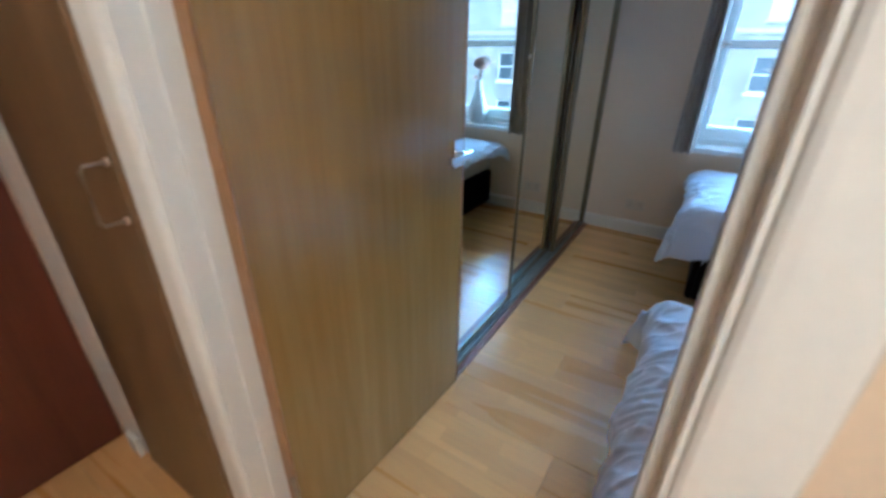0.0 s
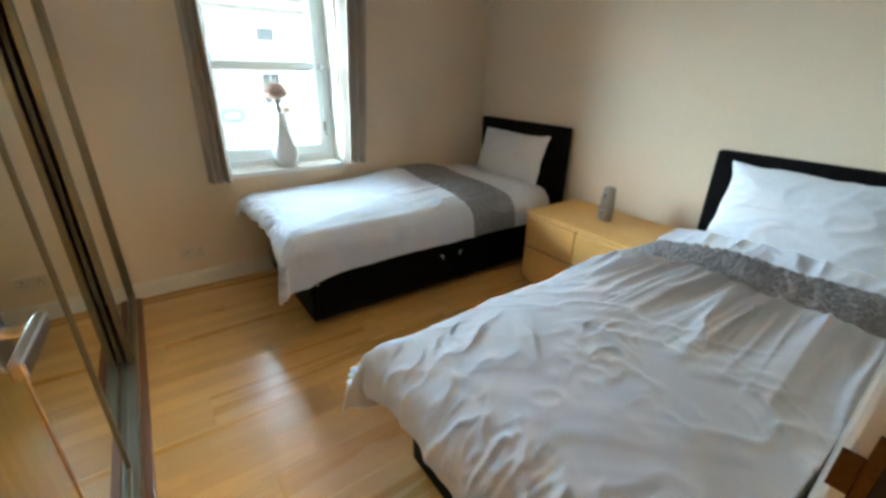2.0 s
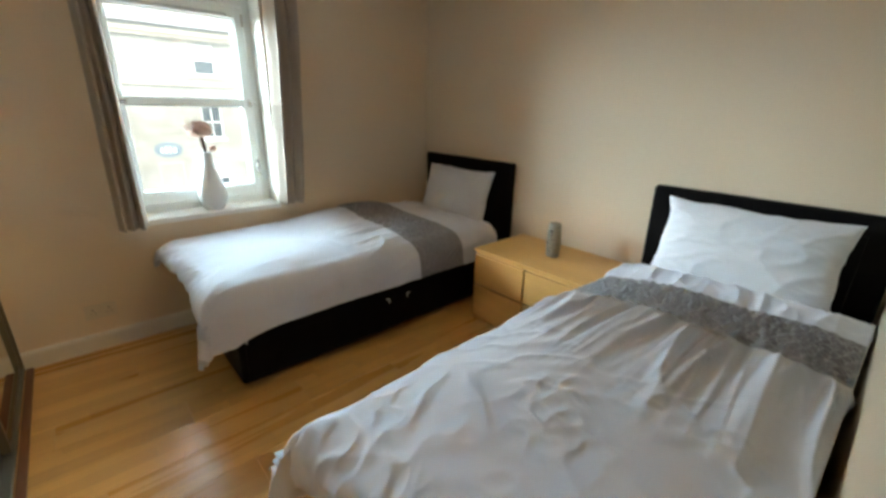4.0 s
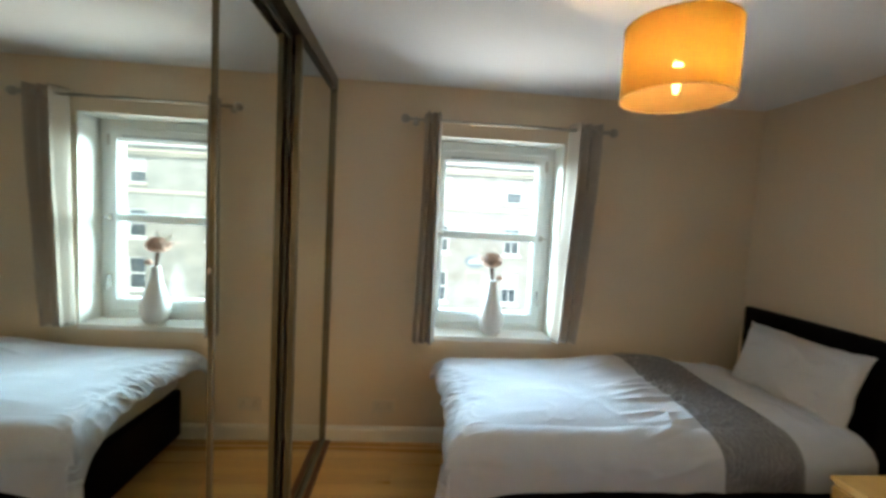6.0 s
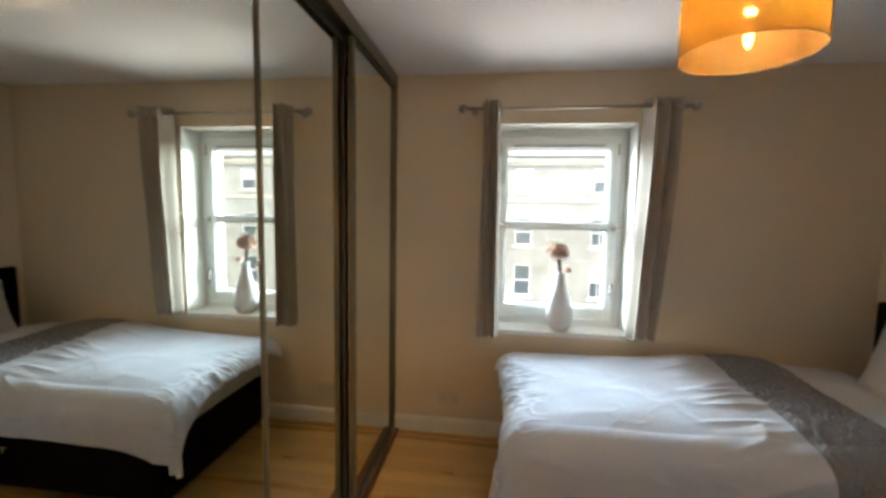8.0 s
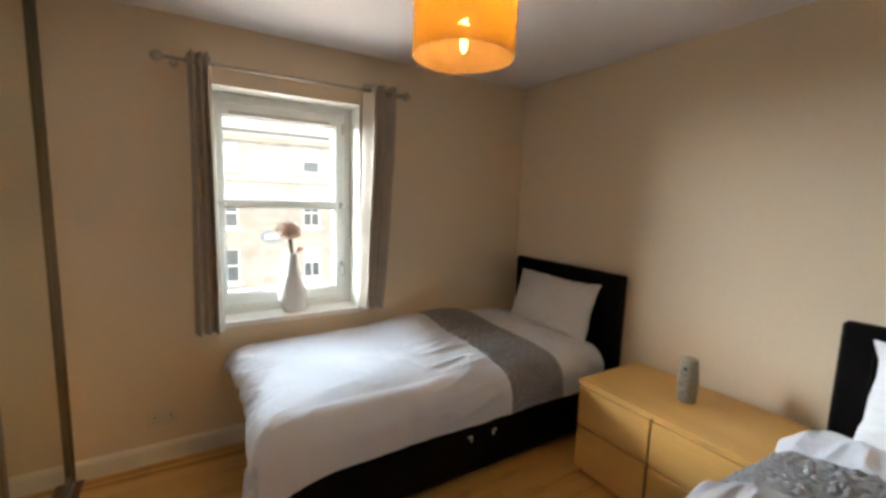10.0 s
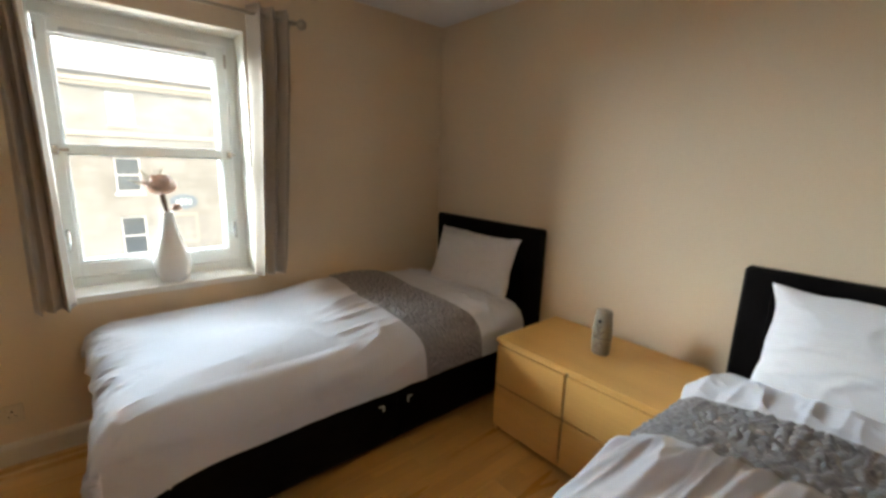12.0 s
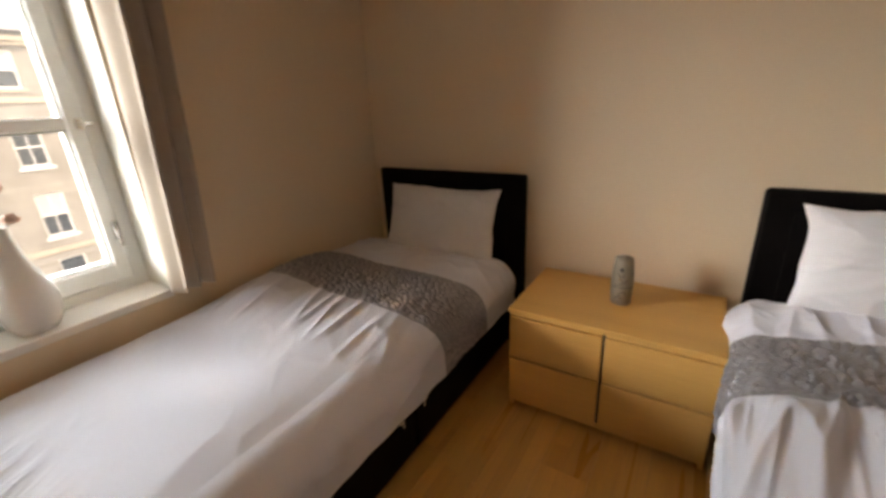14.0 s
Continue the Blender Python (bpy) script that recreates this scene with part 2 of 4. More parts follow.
def glow(name, col, power):
    m, n, l, p = nodes_of(name)
    p.inputs["Emission Color"].default_value, p.inputs["Emission Strength"].default_value = (*col, 1), power
    return m


BULB = glow("lit_bulb", (1.0, 0.74, 0.4), 480.0)
BULBGLASS = glow("warm_bulb_glass", (1.0, 0.5, 0.14), 2.5)
HALLBULB = glow("lit_hall_diffuser", (1.0, 0.8, 0.52), 64.0)


def sandstone():
    m, n, l, p = nodes_of("sandstone_ashlar")
    co, br, w = n.new("ShaderNodeTexCoord"), n.new("ShaderNodeTexBrick"), n.new("ShaderNodeTexNoise")
    mp = n.new("ShaderNodeMapping")
    mp.inputs["Rotation"].default_value = (radians(90), 0, 0)
    l.new(co.outputs["Object"], mp.inputs["Vector"]), l.new(mp.outputs[0], br.inputs["Vector"])
    br.inputs["Scale"].default_value, br.inputs["Brick Width"].default_value, br.inputs["Row Height"].default_value = 1.0, 0.75, 0.32
    br.inputs["Mortar Size"].default_value = 0.012
    br.inputs["Color1"].default_value, br.inputs["Color2"].default_value, br.inputs["Mortar"].default_value = (0.33, 0.32, 0.295, 1), (0.38, 0.37, 0.345, 1), (0.29, 0.285, 0.265, 1)
    w.inputs["Scale"].default_value, w.inputs["Detail"].default_value = 0.7, 6
    l.new(co.outputs["Object"], w.inputs["Vector"])
    r = ramp(n, [(0.3, (0.75, 0.74, 0.72)), (0.7, (1.1, 1.08, 1.05))])
    l.new(w.outputs["Fac"], r.inputs[0])
    mu = n.new("ShaderNodeMix")
    mu.data_type, mu.blend_type = "RGBA", "MULTIPLY"
    mu.inputs["Factor"].default_value = 1.0
    l.new(br.outputs["Color"], mu.inputs["A"]), l.new(r.outputs[0], mu.inputs["B"]), l.new(mu.outputs["Result"], p.inputs["Base Color"])
    p.inputs["Roughness"].default_value = 0.9
    return m


STONE = sandstone()
STONE_PLAIN = surface("dressed_sandstone", (0.48, 0.43, 0.35), 0.85, var=0.12, big=1.5, fine=20)
SLATE = surface("grey_roof_slate", (0.12, 0.125, 0.135), 0.6, var=0.2, big=2, fine=20)
DARKPANE = surface("dark_far_glass", (0.06, 0.075, 0.085), 0.12, var=0.3, big=0.8, fine=5, bump=0.0)
BLIND = surface("pale_window_blind", (0.6, 0.58, 0.54), 0.7, var=0.06)
FARWHITE = surface("white_sash_paint", (0.75, 0.75, 0.74), 0.5, var=0.05)
LUNETTE = surface("blue_grey_sign_paint", (0.17, 0.22, 0.26), 0.5, var=0.2, big=3, fine=30)
ASPHALT = surface("asphalt", (0.055, 0.055, 0.057), 0.85, var=0.2, big=0.5, fine=40)
PAVING = surface("concrete_paving", (0.24, 0.23, 0.215), 0.85, var=0.15, big=0.8, fine=30)


# ---- builders ----
def link(name, bm, mat, smooth=False):
    me = bpy.data.meshes.new(name)
    bmesh.ops.recalc_face_normals(bm, faces=bm.faces)
    bm.to_mesh(me)
    bm.free()
    me.materials.append(mat)
    if smooth:
        me.polygons.foreach_set("use_smooth", [True] * len(me.polygons))
    return new(name, me)


def part(name, bm, mat, parent, label="", smooth=False):
    ob = link(name, bm, mat, smooth)
    ob.parent = parent
    return tagged(ob, label)


def thing(name, x, y, z, label, category, group="", kind="", rz=0):
    ob = new(name)
    ob.empty_display_size = 0.1
    ob.matrix_basis = pose(x, y, z, 0, 0, rz)
    return tagged(ob, label, category, group, kind)


def add_box(bm, x0, x1, y0, y1, z0, z1, bevel=0.0, seg=1):
    made = bmesh.ops.create_cube(bm, size=1.0, matrix=Matrix.Translation(((x0 + x1) / 2, (y0 + y1) / 2, (z0 + z1) / 2)) @ Matrix.Diagonal((x1 - x0, y1 - y0, z1 - z0, 1)))
    if bevel:
        edges = {e for v in made["verts"] for e in v.link_edges}
        bmesh.ops.bevel(bm, geom=list(edges), offset=bevel, segments=seg, profile=0.5, affect="EDGES")
    return bm


def box(x0, x1, y0, y1, z0, z1, bevel=0.0, seg=1):
    return add_box(bmesh.new(), x0, x1, y0, y1, z0, z1, bevel, seg)


def boxes(*rows, bevel=0.0):
    bm = bmesh.new()
    for r in rows:
        add_box(bm, *r, bevel=bevel)
    return bm


def lathe(profile, n=32, m=None):
    """A turned body from (radius, z) pairs, closed at both ends."""
    bm = bmesh.new()
    rings = [[bm.verts.new((r * math.cos(2 * math.pi * k / n), r * math.sin(2 * math.pi * k / n), z)) for k in range(n)] for r, z in profile]
    for a, b in zip(rings, rings[1:]):
        for k in range(n):
            bm.faces.new((a[k], a[(k + 1) % n], b[(k + 1) % n], b[k]))
    bm.faces.new(rings[0][::-1]), bm.faces.new(rings[-1])
    if m is not None:
        bm.transform(m)
    return bm


def rod(p0, p1, r, n=14):
    d = Vector(p1) - Vector(p0)
    m = Matrix.Translation(p0) @ d.to_track_quat("Z", "Y").to_matrix().to_4x4()
    return lathe([(r, 0), (r, d.length)], n, m)


def tube(points, r, n=10):
    """A bent bar of round section through points; r may be a list."""
    bm = bmesh.new()
    pts = [Vector(p) for p in points]
    rings = []
    for i, p in enumerate(pts):
        d = (pts[min(i + 1, len(pts) - 1)] - pts[max(i - 1, 0)]).normalized()
        q = d.to_track_quat("Z", "Y")
        rad = r[i] if isinstance(r, (list, tuple)) else r
        rings.append([bm.verts.new(p + q @ Vector((rad * math.cos(2 * math.pi * k / n), rad * math.sin(2 * math.pi * k / n), 0))) for k in range(n)])
    for a, b in zip(rings, rings[1:]):
        for k in range(n):
            bm.faces.new((a[k], a[(k + 1) % n], b[(k + 1) % n], b[k]))
    bm.faces.new(rings[0][::-1]), bm.faces.new(rings[-1])
    return bm


def torus(m, big, small, n=20, k=8):
    bm = bmesh.new()
    g = [[bm.verts.new(m @ Vector(((big + small * math.cos(2 * math.pi * j / k)) * math.cos(2 * math.pi * i / n), (big + small * math.cos(2 * math.pi * j / k)) * math.sin(2 * math.pi * i / n), small * math.sin(2 * math.pi * j / k)))) for j in range(k)] for i in range(n)]
    for i in range(n):
        for j in range(k):
            bm.faces.new((g[i][j], g[(i + 1) % n][j], g[(i + 1) % n][(j + 1) % k], g[i][(j + 1) % k]))
    return bm


def grid(fn, nu, nv):
    """A sheet of quads from a function of (0..1, 0..1)."""
    bm = bmesh.new()
    g = [[bm.verts.new(fn(i / nu, j / nv)) for j in range(nv + 1)] for i in range(nu + 1)]
    for i in range(nu):
        for j in range(nv):
            bm.faces.new((g[i][j], g[i + 1][j], g[i + 1][j + 1], g[i][j + 1]))
    return bm


def prism(profile, length, m):
    """A moulding: a closed (a, b) profile drawn out along z, then placed by m."""
    bm = bmesh.new()
    lo = [bm.verts.new((a, b, 0)) for a, b in profile]
    hi = [bm.verts.new((a, b, length)) for a, b in profile]
    k = len(profile)
    for i in range(k):
        bm.faces.new((lo[i], lo[(i + 1) % k], hi[(i + 1) % k], hi[i]))
    bm.faces.new(lo[::-1]), bm.faces.new(hi)
    bm.transform(m)
    return bm


def solid(ob, t, offset=-1.0):
    md = ob.modifiers.new("thickness", "SOLIDIFY")
    md.thickness, md.offset = t, offset
    return ob


def setting(name, bm, mat, label, category):
    return tagged(link(name, bm, mat), label, category, kind="structure")

# ---- the large structure ----
XE, YN, YS, YH, ZC = 2.30, 3.63, 0.65, 0.51, 2.31
WX0, WX1, WZ0, WZ1 = 0.10, 0.965, 0.715, 2.01
DX0, DX1, DZ = -0.54, 0.275, 2.03

setting("wall_north", boxes((-1.25, WX0, YN, YN + 0.36, 0, ZC), (WX1, XE + 0.12, YN, YN + 0.36, 0, ZC), (WX0, WX1, YN, YN + 0.36, 0, WZ0), (WX0, WX1, YN, YN + 0.36, WZ1, ZC)), WALL, "cream painted wall with the sash window", "wall")
setting("wall_east", boxes((XE, XE + 0.12, YS, YN, 0, ZC)), WALL, "cream painted wall behind the headboards", "wall")
setting("wall_south", boxes((DX1 + 0.03, XE + 0.12, YH, YS, 0, ZC), (-1.39, DX0 - 0.03, YH, YS, 0, ZC), (DX0 - 0.03, DX1 + 0.03, YH, YS, DZ + 0.03, ZC)), WALL, "cream painted wall with the bedroom doorway", "wall")
setting("wall_west", boxes((-1.25, -1.15, YS, YN, 0, ZC), (-1.15, -0.57, YS, 1.4, 0, ZC)), WALL, "cream painted wall behind the open door", "wall")
setting("hall_wall_west", boxes((-1.51, -1.39, -1.0, YS, 0, ZC)), WALL, "cream painted hall wall with a red-brown door", "wall")
setting("hall_wall_south", boxes((-1.51, 1.42, -1.12, -1.0, 0, ZC)), WALL, "cream painted hall wall", "wall")
setting("hall_wall_east", boxes((1.3, 1.42, -1.0, YH, 0, ZC)), WALL, "cream painted hall wall end", "wall")
setting("ceiling", boxes((-1.15, XE, YS, YN, ZC, ZC + 0.1)), CEIL, "white painted plaster ceiling", "ceiling")
setting("hall_ceiling", boxes((-1.39, 1.3, -1.0, YH, ZC, ZC + 0.1)), CEIL, "white painted hall ceiling", "ceiling")
setting("floor", boxes((-1.5, XE + 0.1, -1.1, YN + 0.1, -0.12, -0.009)), STEM, "floor of oak laminate planks", "floor")
floor_ob = bpy.data.objects["floor"]


def skirting(x0, y0, x1, y1):
    """A board along a wall from one point to another; the room lies to its left."""
    d = Vector((x1 - x0, y1 - y0, 0))
    prof = [(0, 0), (0.016, 0), (0.016, 0.078), (0.012, 0.09), (0.005, 0.098), (0, 0.1)]
    ang = math.atan2(d.y, d.x)
    m = Matrix.Translation((x0, y0, 0)) @ Matrix.Rotation(ang, 4, "Z") @ Matrix(((0, 0, 1, 0), (1, 0, 0, 0), (0, 1, 0, 0), (0, 0, 0, 1)))
    return setting("baseboard", prism(prof, d.length, m), CREAM_GLOSS, "cream painted baseboard along the wall", "baseboard")


skirting(XE, YN, -0.5, YN)
skirting(XE, YS + 0.017, XE, YN - 0.017)
skirting(DX1 + 0.11, YS, XE - 0.017, YS)
skirting(1.3, YH, DX1 + 0.11, YH)
skirting(-1.39, -0.36, -1.39, -1.0)

# ---- doorway ----
ARCH = [(0, 0), (0.072, 0), (0.072, 0.013), (0.068, 0.018), (0.06, 0.019), (0.016, 0.0155), (0.006, 0.0125), (0.001, 0.008), (0, 0.006)]


def architrave(parent, x0, x1, top, y, out, cut=0.0):
    """Moulded surround of a doorway in a wall along x; out is +1 or -1 for the side of the wall."""
    for s, x in ((-1, x0), (1, x1)):
        m = Matrix.Translation((x, y, 0)) @ Matrix.Diagonal((s, out, 1, 1))
        part("architrave", prism(ARCH, top + 0.072, m), GLOSS, parent)
    m = Matrix.Translation((x0, y, top)) @ Matrix(((0, 0, 1, 0), (0, out, 0, 0), (1, 0, 0, 0), (0, 0, 0, 1)))
    part("architrave", prism(ARCH, x1 - x0, m), GLOSS, parent)


door_1 = thing("door_1", 0, 0, 0, "white gloss painted door frame of the bedroom", "door frame", kind="structure")
part("lining", boxes((DX0 - 0.03, DX0, YH - 0.002, YS + 0.002, 0, DZ)), GLOSS, door_1)
part("lining", boxes((DX1, DX1 + 0.03, YH - 0.002, YS + 0.002, 0, DZ)), GLOSS, door_1)
part("lining", boxes((DX0 - 0.03, DX1 + 0.03, YH - 0.002, YS + 0.002, DZ, DZ + 0.03)), GLOSS, door_1)
part("door_stop", box(DX0, DX0 + 0.006, YH + 0.045, YS - 0.046, 0, DZ - 0.014, 0.002), GLOSS, door_1)
part("door_stop", box(DX1 - 0.014, DX1, YH + 0.045, YS - 0.046, 0, DZ - 0.014, 0.002), GLOSS, door_1)
part("door_stop", box(DX0, DX1, YH + 0.045, YS - 0.046, DZ - 0.014, DZ, 0.002), GLOSS, door_1)
architrave(door_1, DX0 - 0.006, DX1 + 0.006, DZ, YS + 0.002, 1)
architrave(door_1, DX0 - 0.006, DX1 + 0.006, DZ, YH - 0.002, -1)
keep = part("strike_plate", box(DX1 - 0.003, DX1 + 0.001, YS - 0.043, YS - 0.004, 0.94, 1.06, 0.001), BRASS, door_1, "worn dark brass strike plate")
part("strike_lip", box(DX1 - 0.004, DX1 - 0.001, YS - 0.004, YS + 0.014, 0.98, 1.03, 0.001), BRASS, keep)
part("strike_hole", box(DX1 - 0.0045, DX1 - 0.002, YS - 0.035, YS - 0.016, 0.985, 1.04, 0.0005), BLACKHOLE, keep)


def lever_handle(parent, x, out, y, z):
    """Square rose with a flat lever that turns back towards the hinges."""
    h = part("handle", box(min(x, x + out * 0.009), max(x, x + out * 0.009), y - 0.028, y + 0.028, z - 0.046, z + 0.046, 0.002), CHROME, parent, "square chrome lever handle")
    part("neck", rod((x, y, z), (x + out * 0.05, y, z), 0.009), CHROME, h)
    part("lever", box(min(x + out * 0.042, x + out * 0.058), max(x + out * 0.042, x + out * 0.058), y - 0.115, y + 0.02, z - 0.012, z + 0.012, 0.003, 2), CHROME, h)


leaf = thing("door", -0.531, YS - 0.05, 0, "open oak veneer flush door with chrome lever handle", "door", kind="structure")
part("door_leaf", box(0.002, 0.04, 0.006, 0.805, 0.008, 2.015, 0.0015), OAK, leaf)
part("lipping", box(0.0, 0.042, -0.002, 0.006, 0.008, 2.015, 0.001), LIP, leaf, "dark oak hinge edge of the door")
part("lipping", box(0.0, 0.042, 0.805, 0.813, 0.008, 2.015, 0.001), LIP, leaf, "dark oak lock edge of the door")
lever_handle(leaf, 0.04, 1, 0.77, 1.03)
leaf.rotation_euler.z = radians(-2.7)
for hz in (0.25, 1.8):
    part("hinge", rod((0.046, -0.008, hz - 0.05), (0.046, -0.008, hz + 0.05), 0.006), STEEL, leaf, "steel butt hinge")

# ---- hall ----
cup = thing("door_2", 0, 0, 0, "brown veneered flush cupboard door in the hall", "door", kind="structure")
part("door_leaf", box(-1.17, -0.615, YH - 0.03, YH - 0.002, 0.006, 2.02, 0.002), HALLBROWN, cup)
m = Matrix.Translation((-1.17, YH - 0.002, 0)) @ Matrix.Diagonal((-2.8, -1.6, 1, 1))
part("architrave", prism(ARCH, 2.09, m @ Matrix.Translation((0, 0, 0.012))), GLOSS, cup, "white gloss moulded cupboard frame")
part("plinth_block", box(-1.29, -1.215, YH - 0.047, YH - 0.031, 0.0, 0.085, 0.004, 2), GLOSS, cup, "short white skirting end")
pull = part("pull_bar", tube([(-0.64, YH - 0.031, 1.158), (-0.64, YH - 0.066, 1.158), (-0.64, YH - 0.072, 1.15), (-0.64, YH - 0.072, 1.056), (-0.64, YH - 0.066, 1.048), (-0.64, YH - 0.031, 1.048)], 0.0038, 12), STEEL, cup, "slim satin metal bow handle", smooth=True)
for hz in (1.158, 1.048):
    part("pull_rose", rod((-0.64, YH - 0.03, hz), (-0.64, YH - 0.034, hz), 0.008, 16), PULL, pull)
front = thing("door_3", -1.39, 0.125, 0, "red-brown varnished hall door reaching the corner", "door", kind="structure")
part("door_leaf", box(0.0, 0.012, -0.4, 0.35, 0.006, 2.02, 0.002), REDWOOD, front)
m = Matrix.Translation((0, -0.4, 0)) @ Matrix(((0, 1, 0, 0), (-1, 0, 0, 0), (0, 0, 1, 0), (0, 0, 0, 1)))
part("architrave", prism(ARCH, 2.1, m), GLOSS, front)
m = Matrix.Translation((0, -0.4, 2.02)) @ Matrix(((0, 1, 0, 0), (0, 0, 1, 0), (1, 0, 0, 0), (0, 0, 0, 1)))
part("architrave", prism(ARCH, 0.75, m), GLOSS, front)
hl = thing("hall_ceiling_light", 0.45, -0.45, ZC, "round lit ceiling light in the hall", "ceiling light")
part("base_ring", lathe([(0.11, -0.025), (0.12, -0.02), (0.12, 0.0)], 32), CHROME, hl)
part("diffuser", lathe([(0.02, -0.075), (0.06, -0.068), (0.09, -0.05), (0.105, -0.025)], 32), HALLBULB, hl, "glowing opal diffuser", smooth=True)

# ---- window ----
win = thing("window_1", 0, 0, 0, "white painted sash window with two panes", "window", kind="structure")
FY = YN + 0.185
part("window_sill", box(WX0 - 0.002, WX1 + 0.002, YN - 0.004, FY, WZ0 - 0.028, WZ0 + 0.006, 0.004, 2), GLOSS, win, "white gloss window sill")
part("reveal_lining", boxes((WX0, WX0 + 0.005, YN + 0.001, FY, WZ0 + 0.006, WZ1)), REVEAL, win)
part("reveal_lining", boxes((WX1 - 0.005, WX1, YN + 0.001, FY, WZ0 + 0.006, WZ1)), REVEAL, win)
part("reveal_lining", boxes((WX0 + 0.005, WX1 - 0.005, YN + 0.001, FY, WZ1 - 0.005, WZ1)), REVEAL, win)
fr = part("window_frame", boxes((WX0, WX0 + 0.05, FY, FY + 0.08, WZ0, WZ1), (WX1 - 0.05, WX1, FY, FY + 0.08, WZ0, WZ1), (WX0 + 0.05, WX1 - 0.05, FY, FY + 0.08, WZ1 - 0.055, WZ1), (WX0 + 0.05, WX1 - 0.05, FY, FY + 0.08, WZ0, WZ0 + 0.05), bevel=0.003), UPVC, win)
SX0, SX1, SZ0, SZ1 = WX0 + 0.056, WX1 - 0.056, WZ0 + 0.056, WZ1 - 0.061
PX0, PX1, PZ0, PZ1, BAR = 0.212, 0.848, 0.85, 1.872, 1.385
sash = part("sash", boxes((SX0, PX0 - 0.012, FY - 0.012, FY + 0.055, SZ0, SZ1), (PX1 + 0.012, SX1, FY - 0.012, FY + 0.055, SZ0, SZ1), (PX0 - 0.012, PX1 + 0.012, FY - 0.012, FY + 0.055, PZ1 + 0.012, SZ1), (PX0 - 0.012, PX1 + 0.012, FY - 0.012, FY + 0.055, SZ0, PZ0 - 0.012), bevel=0.003), UPVC, win)
part("glazing_bead", boxes((PX0 - 0.012, PX0, FY + 0.006, FY + 0.05, PZ0, PZ1), (PX1, PX1 + 0.012, FY + 0.006, FY + 0.05, PZ0, PZ1), (PX0 - 0.012, PX1 + 0.012, FY + 0.006, FY + 0.05, PZ1, PZ1 + 0.012), (PX0 - 0.012, PX1 + 0.012, FY + 0.006, FY + 0.05, PZ0 - 0.012, PZ0), bevel=0.002), UPVC, sash)
part("glazing_bar", box(PX0 - 0.012, PX1 + 0.012, FY - 0.004, FY + 0.052, BAR - 0.024, BAR + 0.022, 0.005, 2), UPVC, sash)
part("bar_gasket", box(PX0 - 0.004, PX1 + 0.004, FY + 0.0, FY + 0.045, BAR - 0.03, BAR - 0.024, 0.001), GASKET, sash, "grey rubber gasket")
part("trickle_vent", box(PX0 + 0.03, PX1 - 0.03, FY - 0.022, FY - 0.012, PZ1 + 0.016, PZ1 + 0.036, 0.003, 2), VENT, sash, "narrow grey trickle vent")
for z0, z1, gl in ((PZ0, BAR - 0.03, GLASS), (BAR + 0.022, PZ1, HAZY_GLASS)):
    pn = part("pane", boxes((PX0, PX1, FY + 0.024, FY + 0.03, z0, z1)), gl, sash, "window glass")
    pn.visible_shadow = False
for x, z in ((SX1 - 0.014, BAR - 0.005), (SX0 + 0.014, BAR - 0.005)):
    k = part("catch", box(x - 0.012, x + 0.012, FY - 0.02, FY - 0.012, z - 0.02, z + 0.02, 0.002), CHROME, win, "small metal window catch")
    part("catch_arm", box(x - 0.006, x + 0.04 if x > 0.5 else x + 0.05, FY - 0.028, FY - 0.02, z - 0.006, z + 0.006, 0.002), CHROME, k)
for x in (SX1 - 0.012, SX0 + 0.012):
    k = part("espagnolette_handle", box(x - 0.01, x + 0.01, FY - 0.02, FY - 0.012, 0.93, 1.01, 0.003), CHROME, win, "slim metal window handle")
    part("grip", tube([(x, FY - 0.02, 1.0), (x, FY - 0.04, 1.0), (x, FY - 0.043, 0.98), (x, FY - 0.04, 0.91)], 0.006), CHROME, k, smooth=True)
for x in (SX0 + 0.004, SX1 - 0.004):
    part("hinge", rod((x, FY - 0.016, 1.84), (x, FY - 0.016, 1.91), 0.006), STEEL, win)

# ---- wardrobe ----
ward = thing("mirrored_wardrobe", -0.5, 1.42, 0, "built-in wardrobe with three sliding mirror doors", "wardrobe")
W1 = YN - 0.003 - 1.42
part("header_track", boxes((-0.075, 0.0, -0.02, W1, 2.268, ZC - 0.002), (-0.004, 0.006, -0.02, W1, 2.235, ZC - 0.002), bevel=0.002), BRONZE, ward, "bronze aluminium header track")
part("header_lining", boxes((-0.11, -0.07, -0.02, W1, 2.24, ZC - 0.002)), BRONZE_SHADED, ward)
part("floor_track", boxes((-0.09, 0.0, -0.02, W1, 0.0, 0.012), (-0.006, 0.0, -0.02, W1, 0.012, 0.022), (-0.041, -0.036, -0.02, W1, 0.012, 0.022), (-0.09, -0.082, -0.02, W1, 0.012, 0.022)), TRACK, ward, "grey metal floor track")
part("wall_trim", box(-0.03, 0.004, W1 - 0.016, W1, 0.0, 2.24, 0.002), BRONZE, ward)
part("carcass", boxes((-0.65, -0.62, -0.02, W1, 0, ZC - 0.002), (-0.62, -0.01, -0.022, 0.0, 0, ZC - 0.002)), BRONZE_SHADED, ward)


